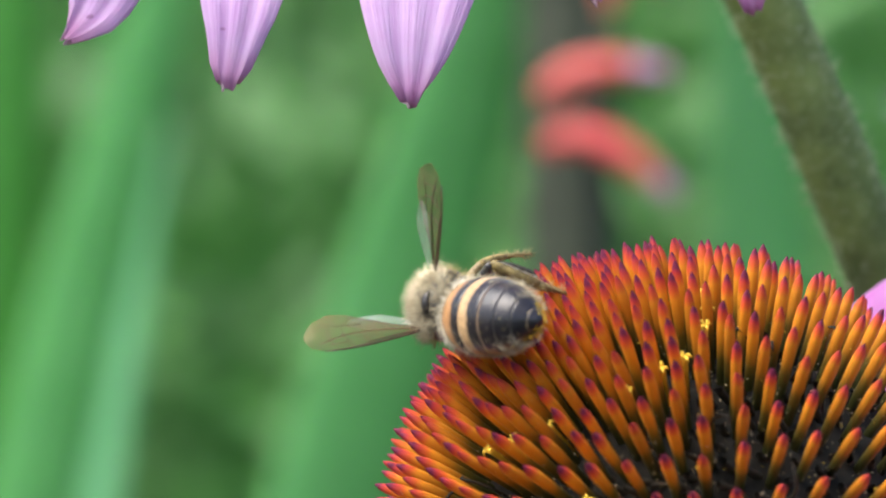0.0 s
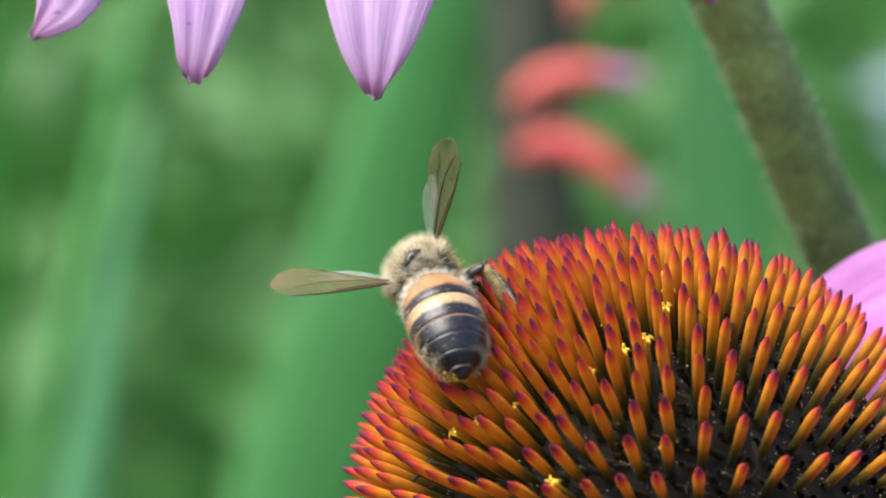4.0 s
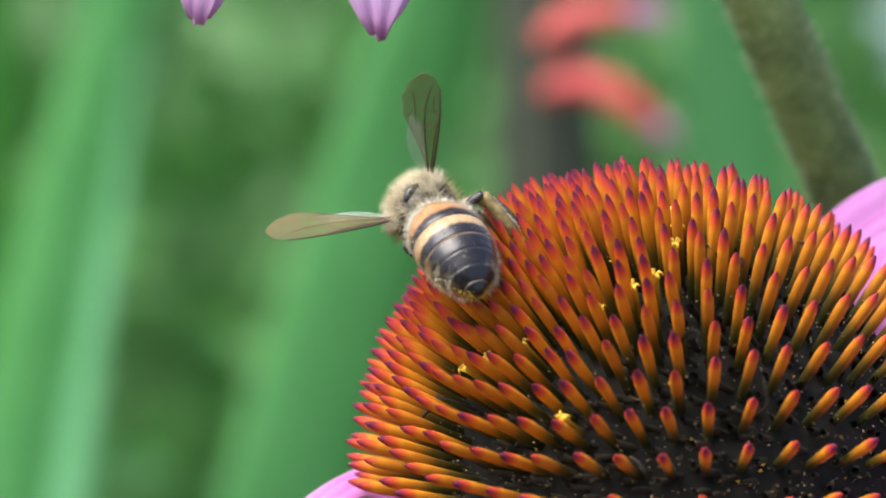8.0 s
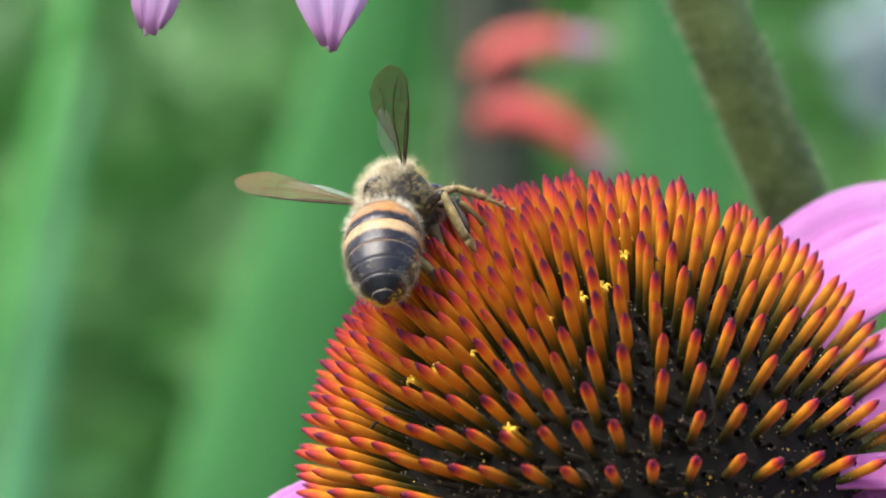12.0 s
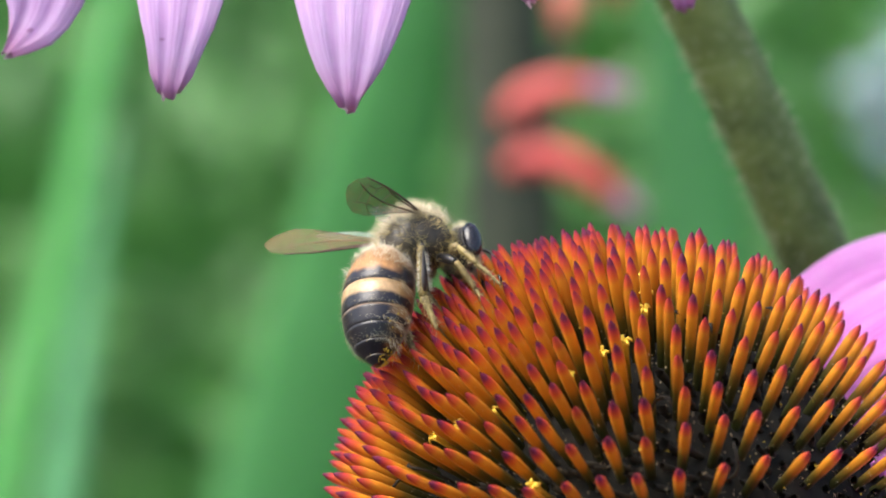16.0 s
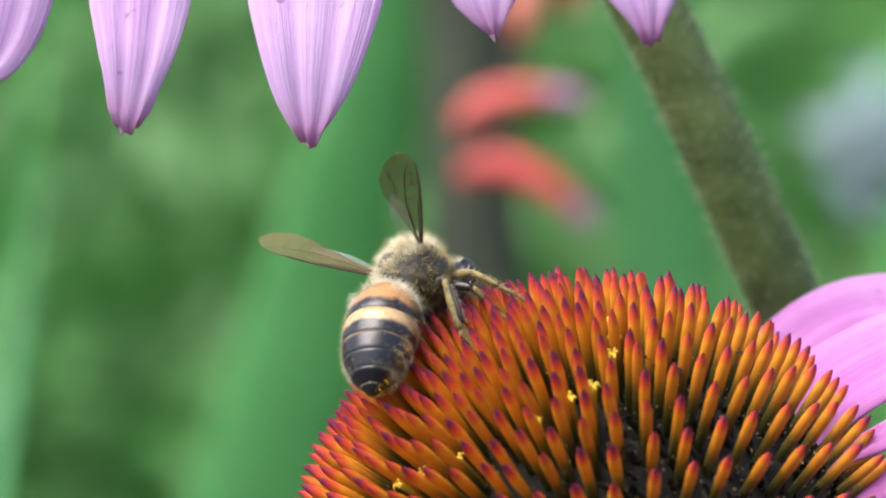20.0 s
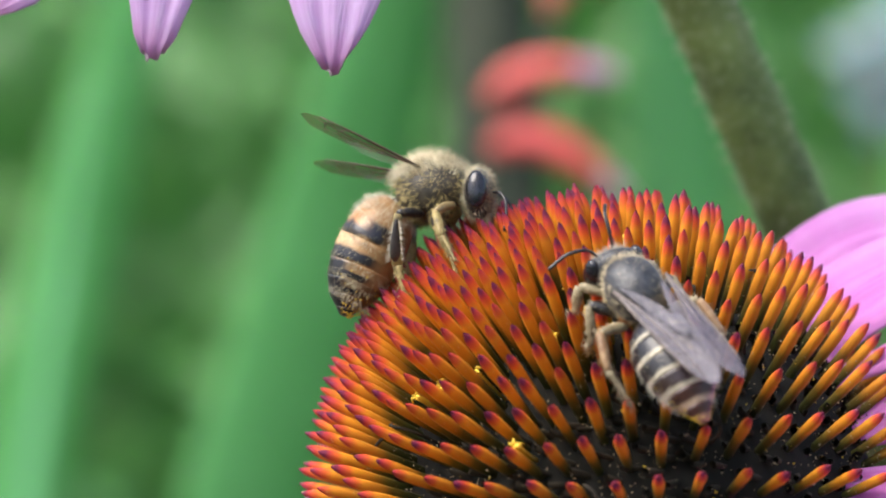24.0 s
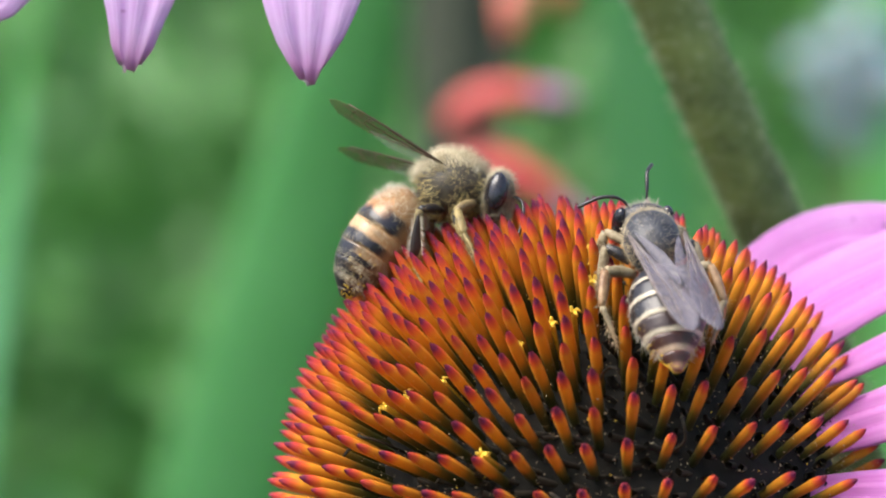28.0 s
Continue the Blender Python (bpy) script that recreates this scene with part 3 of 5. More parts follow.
def abdomen_part(bee, pivot, length, radii, cuts, mats, droop, flat=0.9, fringe=None, seed=3, fuzz=None):
    """An abdomen that points back along -x from its waist, in overlapping tergites."""
    rnd = random.Random(seed)
    waist = bmesh.new()
    ellipsoid(waist, (-0.25, 0, 0), (0.55, 0.42, 0.42), 12, 8)
    root = part("abdomen", waist, CHITIN, bee)
    place(root, *pivot)

    def centre(s):
        return Vector((-length * s, 0, -droop * length * s * s))

    for i, mat in enumerate(mats):
        s0, s1 = cuts[i], cuts[i + 1]
        n, sides = 7, 28
        rings = []
        for k in range(n):
            t = k / (n - 1)
            s = s0 + (s1 - s0) * t * 1.06
            r = float(np.interp(min(s, 1.0), np.linspace(0, 1, len(radii)), radii))
            r *= 1.0 + 0.010 * t
            if k == n - 1:
                r *= 0.985
            c = centre(min(s, 1.02))
            a = math.atan(2 * droop * s)
            ring = []
            for j in range(sides):
                q = 2 * math.pi * (j / sides) + math.pi / 2 + math.pi
                off = Vector((0, math.cos(q) * r, math.sin(q) * r * flat))
                off.rotate(Euler((0, -a, 0)))
                ring.append(c + off)
            rings.append(ring)
        bm = bmesh.new()
        grid_skin(bm, rings)
        bmesh.ops.recalc_face_normals(bm, faces=bm.faces)
        part("tergite", bm, mat, root)
    if fringe:
        hs = []
        for _ in range(fringe):
            s = rnd.choice(cuts[1:-2]) + rnd.gauss(0, 0.02) if rnd.random() < 0.6 else rnd.uniform(0.02, 0.9)
            r = float(np.interp(min(s, 1.0), np.linspace(0, 1, len(radii)), radii))
            q = rnd.gauss(0, 0.5) + rnd.choice((0, math.pi)) if rnd.random() < 0.65 else rnd.uniform(0, 2 * math.pi)
            off = Vector((0, math.cos(q) * r, math.sin(q) * r * flat))
            hs.append((centre(min(s, 1)) + off * 0.98, off.normalized() * 0.7 + Vector((-0.9, 0, 0)) + Vector((0, rnd.gauss(0, .25), rnd.gauss(0, .25))), 0.4 * rnd.uniform(0.5, 1.25), 0.013))
        if fringe > 1000:
            # soft pale hair over the front of the abdomen
            for _ in range(900):
                s = abs(rnd.gauss(0.12, 0.10)) + 0.02
                r = float(np.interp(s, np.linspace(0, 1, len(radii)), radii))
                q = rnd.uniform(0, 2 * math.pi)
                off = Vector((0, math.cos(q) * r, math.sin(q) * r * flat))
                hs.append((centre(s) + off * 0.98, off.normalized() + Vector((-0.9, rnd.gauss(0, 0.3), rnd.gauss(0, 0.3))), rnd.uniform(0.25, 0.5), 0.010))
        fur("abdomen_hair", hs, fuzz, root)
        if fringe > 1000:
            # a band of pale hair across the back near the tail
            hs = []
            for _ in range(420):
                s = cuts[4] + rnd.gauss(0, 0.022)
                r = float(np.interp(s, np.linspace(0, 1, len(radii)), radii)) * 1.01
                q = math.pi / 2 + rnd.gauss(0, 0.75)
                off = Vector((0, math.cos(q) * r, math.sin(q) * r * flat))
                hs.append((centre(s) + off, off.normalized() * 0.35 + Vector((-1, rnd.gauss(0, 0.3), 0)), 0.3 * rnd.uniform(0.6, 1.2), 0.014))
            fur("hair_band", hs, FUR_CREAM, root, "pale hair band across the back")
        crumbs = bmesh.new()
        for _ in range(220):
            s = 1 - abs(rnd.gauss(0, 0.14))
            r = float(np.interp(s, np.linspace(0, 1, len(radii)), radii)) * 1.02
            q = rnd.uniform(0, 2 * math.pi)
            bmesh.ops.create_icosphere(crumbs, subdivisions=1, radius=rnd.uniform(0.025, 0.06),
                                       matrix=Matrix.Translation(centre(s) + Vector((0, math.cos(q) * r, math.sin(q) * r * flat))))
        ob = part("pollen_grains", crumbs, POLLEN, root)
        ob["kind"] = "stuff"
    return root


def honey_bee():
    rnd = random.Random(21)
    bee = new("honey_bee")
    bee.scale = (1.03, 1.03, 1.03)
    tagged(bee, "honey bee with amber and black banded abdomen on the flower", "bee")
    bm = bmesh.new()
    ellipsoid(bm, (0, 0.1, 0), (2.05, 1.92, 1.78), 24, 16)
    for v in bm.verts:
        v.co *= 1 + 0.05 * noise.noise(v.co * 1.2)
    thorax = part("thorax", bm, THORAX, bee)

    def bare(n):
        # a bald stripe across the back
        return not (-0.70 < n.x < -0.46 and -0.25 < n.y < 0.5)

    def back(n):
        return n.z > 0.30 + 0.25 * noise.noise(n * 3) and bare(n)

    def flank(n):
        # thin hair on the sides, with bald dark plates
        return n.z < 0.34 and noise.noise(n * 2.6 + Vector((3, 1, 0))) < 0.22

    fur("thorax_hair", hairs_on(rnd, (0, 0.1, 0), (2.0, 1.88, 1.73), 3000, 0.78, 0.012, back, (-0.15, 0, 0), 0.42), FUR_TAN, thorax, "dense tan hair")
    fur("flank_hair", hairs_on(rnd, (0, 0.1, 0), (2.0, 1.88, 1.73), 1200, 0.62, 0.013, flank, (-0.3, 0, -0.2), 0.35), FUR_OLIVE, thorax, "olive-yellow side hair")
    # the bald dark groove across the rear of the back
    bm = bmesh.new()
    tube(bm, spline([(-1.18, -0.38, 1.46), (-1.14, 0.25, 1.54), (-1.18, 0.88, 1.40)], 12), [0.06, 0.12, 0.17, 0.20, 0.22, 0.23, 0.23, 0.22, 0.20, 0.17, 0.12, 0.06], 8, 0.8)
    part("back_plate", bm, CHITIN, thorax, "bald black plate across the rear of the back")
    # head with eyes, feelers and mouthparts
    bm = bmesh.new()
    ellipsoid(bm, (2.65, 0, -0.55), (0.85, 1.6, 1.5), 20, 14)
    for v in bm.verts:
        if v.co.z < -0.9:
            v.co.y *= 0.78
    head = part("head", bm, CHITIN, bee, "dark head with short hair")
    fur("head_hair", hairs_on(rnd, (2.65, 0, -0.55), (0.85, 1.55, 1.48), 1500, 0.4, 0.010, lambda n: abs(n.y) < 0.75, (0.1, 0, 0), 0.35), FUR_TAN, head)
    for s in (1, -1):
        bm = bmesh.new()
        ellipsoid(bm, (2.72, 1.27 * s, -0.45), (0.58, 0.45, 1.05), 18, 14)
        part("eye", bm, EYE, head, "glossy dark compound eye")
        bm = bmesh.new()
        tube(bm, spline([(3.4, 0.3 * s, -0.5), (3.9, 0.6 * s, -0.6), (4.2, 0.8 * s, -1.0), (4.3, 0.9 * s, -1.8), (4.2, 1.0 * s, -2.8)], 16), [0.08] * 7 + [0.10] * 9, 7)
        part("antenna", bm, CHITIN, head)
    bm = bmesh.new()
    tube(bm, spline([(3.0, 0, -1.7), (3.2, 0, -2.5), (3.3, 0, -3.6)], 8), [0.42, 0.36, 0.3, 0.24, 0.2, 0.17, 0.13, 0.08], 8)
    part("proboscis", bm, BROWN_CHITIN, head)
    abdomen = abdomen_part(bee, (-1.55, 0.75, -0.3), 6.8, (0.9, 1.66, 2.0, 2.10, 2.10, 2.0, 1.76, 1.25, 0.3), (0.02, 0.42, 0.62, 0.75, 0.86, 0.95, 1.0),
                           HONEY_BANDS, 0.20, 0.90, 1700, 5, FUR_TAN)
    fur("front_hair", hairs_on(rnd, (-2.0, 0, 0), (1.95, 1.95, 1.75), 1500, 0.5, 0.010, lambda n: n.x > 0.1 and (abs(n.y) > 0.55 or n.x > 0.5), (-0.3, 0, 0), 0.35), FUR_CREAM, abdomen, "pale hair at the waist")
    # front, middle and hind leg of each side: hip, knee, ankle, foot
    brown, dark = (BROWN_CHITIN, YELLOW_LEG, YELLOW_LEG), (CHITIN, YELLOW_LEG, YELLOW_LEG)
    for s in (1, -1):
        k, d = (1.0, 0.0) if s < 0 else (0.55, 0.6)
        leg(bee, ((1.3, 1.0 * s, -1.2), (0.6, 2.6 * s * k, -1.8), (1.0, 3.3 * s * k, -3.3 - d), (1.7, 3.8 * s * k, -4.9 - d)), (0.22, 0.24, 0.22, 0.09), brown, fuzz=FUR_OLIVE, seed=2)
        leg(bee, ((0.3, 1.1 * s, -1.6), (0.5, 2.2 * s * k, -2.5), (1.2, 2.2 * s * k, -4.2 - d), (1.5, 2.4 * s * k, -5.8 - d)), (0.24, 0.26, 0.22, 0.09), dark, fuzz=FUR_OLIVE, seed=3)
        hind = leg(bee, ((-0.5, 0.9 * s, -1.5), (-1.5, 2.4 * s * k, -1.6), (-1.9, 1.7 * s * k, -4.3 - d), (-1.6, 1.6 * s * k, -6.3 - d)), (0.26, 0.26, 0.40, 0.12), dark, fuzz=FUR_OLIVE, seed=4)
        if s < 0:
            # the smooth dark plate on the outer side of the hind shin
            bm = bmesh.new()
            tube(bm, spline([(-1.58, -2.55, -1.95), (-1.78, -2.34, -3.05), (-1.92, -2.0, -4.15)], 9), [0.10, 0.16, 0.22, 0.27, 0.31, 0.35, 0.37, 0.33, 0.15], 10, 0.4)
            part("shin_plate", bm, SHIN, hind, "dark brown pollen basket with a pale fringe")
            edge = []
            for _ in range(160):
                t = rnd.random()
                w = 0.12 + 0.22 * t
                p = Vector((-1.6 - 0.32 * t, -2.5 + 0.5 * t, -2.0 - 2.1 * t))
                sd = rnd.choice((-1, 1))
                edge.append((p + Vector((sd * w, 0, 0)), Vector((sd, -0.25, -0.5 + rnd.gauss(0, 0.2))), rnd.uniform(0.2, 0.42), 0.014))
            fur("leg_hair", edge, FUR_CREAM, hind)
    wings = []
    for s in (1, -1):
        w = wing_parts(bee, "wing", 7.2, 2.5, WING, VEIN, HINDWING, 0.036)
        place(w, -0.2, 1.5 * s, 0.95)
        wings.append(w)
    return bee, head, abdomen, wings


def small_bee():
    rnd = random.Random(33)
    bee = new("small_banded_bee")
    bee.scale = (1.13, 1.13, 1.13)
    tagged(bee, "small grey solitary bee with cream-banded abdomen and folded wings", "bee")
    bm = bmesh.new()
    ellipsoid(bm, (0, 0, 0), (1.76, 1.42, 1.43), 24, 16)
    for v in bm.verts:
        v.co *= 1 + 0.04 * noise.noise(v.co * 1.4)
        if v.co.z > 0.9:
            v.co.z = 0.9 + (v.co.z - 0.9) * 0.75
    thorax = part("thorax", bm, GREY_THORAX, bee, "dark grey thorax, bald on the back")
    fur("thorax_hair", hairs_on(rnd, (0, 0, 0), (1.74, 1.40, 1.38), 1500, 0.32, 0.014, lambda n: n.z < 0.5 + 0.12 * noise.noise(n * 4), (0, 0, 0), 0.35), FUR_BUFF, thorax, "grey side hair")
    fur("collar_hair", hairs_on(rnd, (0, 0, 0.02), (1.76, 1.42, 1.38), 300, 0.30, 0.012, lambda n: n.z > 0.1 and (n.x > 0.55 + 0.2 * noise.noise(n * 4) or n.x < -0.6), (0, 0, 0), 0.5), FUR_BUFF, thorax)
    fur("back_hair", hairs_on(rnd, (0, 0, 0), (1.74, 1.40, 1.32), 420, 0.24, 0.013, lambda n: n.z > 0.4, (-0.3, 0, 0), 0.5), FUR_GREY, thorax)
    bm = bmesh.new()
    ellipsoid(bm, (2.2, 0, -0.35), (0.8, 1.45, 1.2), 20, 14)
    head = part("head", bm, GREY_THORAX, bee)
    fur("head_hair", hairs_on(rnd, (2.2, 0, -0.35), (0.8, 1.4, 1.18), 450, 0.4, 0.016, lambda n: abs(n.y) < 0.7, (0.1, 0, 0), 0.3), FUR_GREY, head)
    for s in (1, -1):
        bm = bmesh.new()
        ellipsoid(bm, (2.25, 1.15 * s, -0.3), (0.52, 0.42, 0.95), 16, 12)
        part("eye", bm, EYE, head, "glossy dark compound eye")
        bm = bmesh.new()
        if s > 0:
            way = [(2.6, 0.5, 0.2), (3.0, 1.2, 0.7), (3.1, 2.0, 0.7), (2.9, 3.2, 0.3)]
        else:
            way = [(2.8, -0.2, 0.2), (3.5, -0.3, 0.9), (4.2, -0.4, 1.2), (5.0, -0.8, 1.0)]
        tube(bm, spline(way, 16), [0.07] * 5 + [0.095] * 11, 7)
        part("antenna", bm, CHITIN, head, "long dark antenna")
    place(head, -0.25, 0.05, -0.25)
    abdomen = abdomen_part(bee, (-1.7, 0, -0.35), 5.9, (0.6, 1.45, 1.76, 1.84, 1.76, 1.46, 0.85, 0.25), (0.02, 0.26, 0.44, 0.60, 0.75, 0.88, 1.0),
                           SMALL_BANDS, 0.16, 0.8, 700, 6, FUR_CREAM)
    mats = (CHITIN, PALE_LEG, PALE_LEG)
    for s in (1, -1):
        leg(bee, ((1.1, 0.9 * s, -1.1), (1.9, 1.9 * s, -1.0), (1.4, 2.3 * s, -2.2), (2.0, 2.3 * s, -3.2)), (0.2, 0.24, 0.2, 0.08), (PALE_LEG, PALE_LEG, PALE_LEG), fuzz=FUR_BUFF, seed=7)
        leg(bee, ((-0.5, 1.1 * s, -0.8), (0.3, 2.2 * s, -0.5), (-0.9, 2.6 * s, -1.7), (-0.5, 2.5 * s, -3.0)), (0.22, 0.27, 0.24, 0.09), mats, fuzz=FUR_BUFF, seed=8)
        leg(bee, ((-1.2, 1.0 * s, -1.0), (-1.7, 2.6 * s, -0.2), (-3.4, 3.0 * s, -0.9), (-4.8, 2.3 * s, -2.4)), (0.22, 0.27, 0.26, 0.1), (PALE_LEG, TAN_LEG, PALE_LEG), fuzz=FUR_BUFF, seed=9)
    wings = []
    for s in (1, -1):
        w = wing_parts(bee, "wing", 7.6, 1.65, WING_GREY, VEIN_PALE, HIND_GREY, 0.036)
        place(w, -0.45, 1.35 * s, 0.95)
        wings.append(w)
    return bee, abdomen, wings


HONEY_BEE, HONEY_HEAD, HONEY_ABDOMEN, HONEY_WINGS = honey_bee()
SMALL_BEE, SMALL_ABDOMEN, SMALL_WINGS = small_bee()


# ---- coneflowers ----
def petal_mesh(length, width, rise, droop, seed, notch=0.010, slim=0.16, taper=(3.2, 0.80)):
    """A ray petal along +x from the origin: rise and droop in degrees, two grooves, a toothed tip."""
    rnd = random.Random(seed)
    nl, nw = 22, 12
    x = z = 0.0
    line = []
    for i in range(nl + 1):
        line.append((x, z, radians(rise - droop * (i / nl) ** 1.3)))
        step = length / nl
        x += step * math.cos(line[-1][2])
        z += step * math.sin(line[-1][2])
    twist = rnd.uniform(-0.12, 0.12)
    cup = rnd.uniform(0.015, 0.05)
    top, low = [], []
    for i, (px, pz, a) in enumerate(line):
        u = i / nl
        w = width * (slim + (1 - slim) * math.sin(min(1, u * 1.35) * math.pi / 2) ** 1.5) * (1 - max(0, (u - 0.3) / 0.7) ** taper[0] * taper[1])
        ta, tb = [], []
        for j in range(nw + 1):
            s = j / nw * 2 - 1
            groove = 0.06 * width * math.cos(s * math.pi * 3) * (0.4 + 0.6 * u)
            lift = -cup * width * s * s + groove * 0.6 + twist * u * s * width * 0.4
            lift += 0.02 * width * noise.noise(Vector((u * 4, s * 1.5, seed)))
            back = 0.0
            if u > 0.85:
                back = (u - 0.85) / 0.15 * length * notch * (abs(math.cos(s * math.pi * 1.5)) - 0.55 + 0.7 * s * s)
            c, d = math.cos(a), math.sin(a)
            p = Vector((px - d * lift - c * back, s * w / 2, pz + c * lift - d * back))
            n = Vector((-d, 0, c)) * 0.12
            ta.append(p + n)
            tb.append(p - n)
        top.append(ta)
        low.append(tb)
    bm = bmesh.new()
    grid_skin(bm, [a + b[::-1] for a, b in zip(top, low)], True, True)
    # both faces share the same run of uv across the petal
    layer = bm.loops.layers.uv.verify()
    for f in bm.faces:
        for loop in f.loops:
            a = loop[layer].uv[0]
            loop[layer].uv[0] = a * 2 if a < 0.5 else 2 - a * 2
    return bm


def petal_along(points, widths, facing, seed, teeth=0.20, ridges=5):
    """A ray petal with ridges and a toothed tip along a line; widths: distance from the tip and width, facing is the way its upper side looks."""
    nl, nw = 34, 20
    line = spline(points, nl + 1)
    long = sum((q - p).length for p, q in zip(line, line[1:]))
    rows = []
    for i, (p, t, _, _) in enumerate(frame_along(line)):
        u = i / nl
        f = Vector(facing)
        n = (f - t * f.dot(t)).normalized()
        side = t.cross(n)
        w = float(np.interp((1 - u) * long, *zip(*widths)))
        top, low = [], []
        for j in range(nw + 1):
            s = j / nw * 2 - 1
            lift = 0.10 * math.cos(s * math.pi * 3) + 0.045 * math.cos(s * math.pi * (2 * ridges + 1) + seed)
            lift = lift * min(1.0, w / 4) - 0.035 * w * s * s + 0.12 * noise.noise(Vector((u * 5, s * 1.5, seed)))
            tip = max(0.0, (u - 0.88) / 0.12) * teeth * (math.cos(s * math.pi * 2.6 + seed) + 0.8 * noise.noise(Vector((s * 4, seed, 3))) - 1.4 * s * s)
            q = p + side * (s * w / 2 + 0.05 * noise.noise(Vector((u * 9, s, seed + 7)))) + n * lift + t * tip
            top.append(q + n * 0.10)
            low.append(q - n * 0.10)
        rows.append(top + low[::-1])
    bm = bmesh.new()
    grid_skin(bm, rows)
    layer = bm.loops.layers.uv.verify()
    for f in bm.faces:
        for loop in f.loops:
            a = loop[layer].uv[0]
            loop[layer].uv[0] = a * 2 if a < 0.5 else 2 - a * 2
    return bm


def spine_mesh(length, radius, bend, sides=6):
    prof = ((0.0, 0.70), (0.45, 0.88), (0.78, 1.0), (0.89, 0.88), (0.955, 0.56))
    bm = bmesh.new()
    rings = []
    for t, r in prof:
        rings.append([(bend * t * t + radius * r * math.cos(a), radius * r * math.sin(a), t * length)
                      for a in (2 * math.pi * k / sides for k in range(sides))])
    rings.append([(bend + 0.05 * math.cos(a), 0.05 * math.sin(a), length) for a in (2 * math.pi * k / sides for k in range(sides))])
    grid_skin(bm, rings, True, False)
    layer = bm.loops.layers.uv.verify()
    for f in bm.faces:
        for loop in f.loops:
            loop[layer].uv[1] = loop.vert.co.z / length
    return bm


def florets(radius, gaps, last, start=0.0, stray=0.0):
    """Polar angle and azimuth of bracts set in a golden-angle spiral; gaps: degrees from the tip of the head and spacing in millimetres."""
    out, area, th, n = [], 0.0, 0.0, 0
    step = radians(0.02)
    while th < last:
        gap = float(np.interp(math.degrees(th), *gaps))
        area += 2 * math.pi * radius * radius * math.sin(th) * step / (0.87 * gap * gap)
        th += step
        if area >= n + 0.5:
            out.append((th, start + n * radians(137.508 + stray)))
            n += 1
    return out


def axis_turn(v):
    return Vector((0, 0, 1)).rotation_difference(Vector(v)).to_matrix().to_4x4()


def raised(polar, azimuth, r):
    return Vector((math.sin(polar) * math.cos(azimuth), math.sin(polar) * math.sin(azimuth), math.cos(polar))) * r


ROOT, CORE = 12.5, 14.1
# the spiral of the bracts: spacing by angle from the tip of the head, first turn, and the shape of the dome
GAPS = ((0, 15, 30, 42, 54, 66, 80, 100), (0.900, 1.081, 1.446, 1.819, 2.192, 2.621, 3.060, 3.494))
START, STRAY, SWELL, FLAT = 6.6404, -0.02830, -0.1187, 0.9615
TIPS = 19.092
AXIS = Vector((-0.5215, -0.2174, 0.8251)).normalized()
CONE = new("coneflower")
CONE.matrix_basis = spot(10.444, 2, -14.464) @ axis_turn(AXIS)
tagged(CONE, "pink coneflower with a large spiny orange-brown head, visited by bees", "flower")


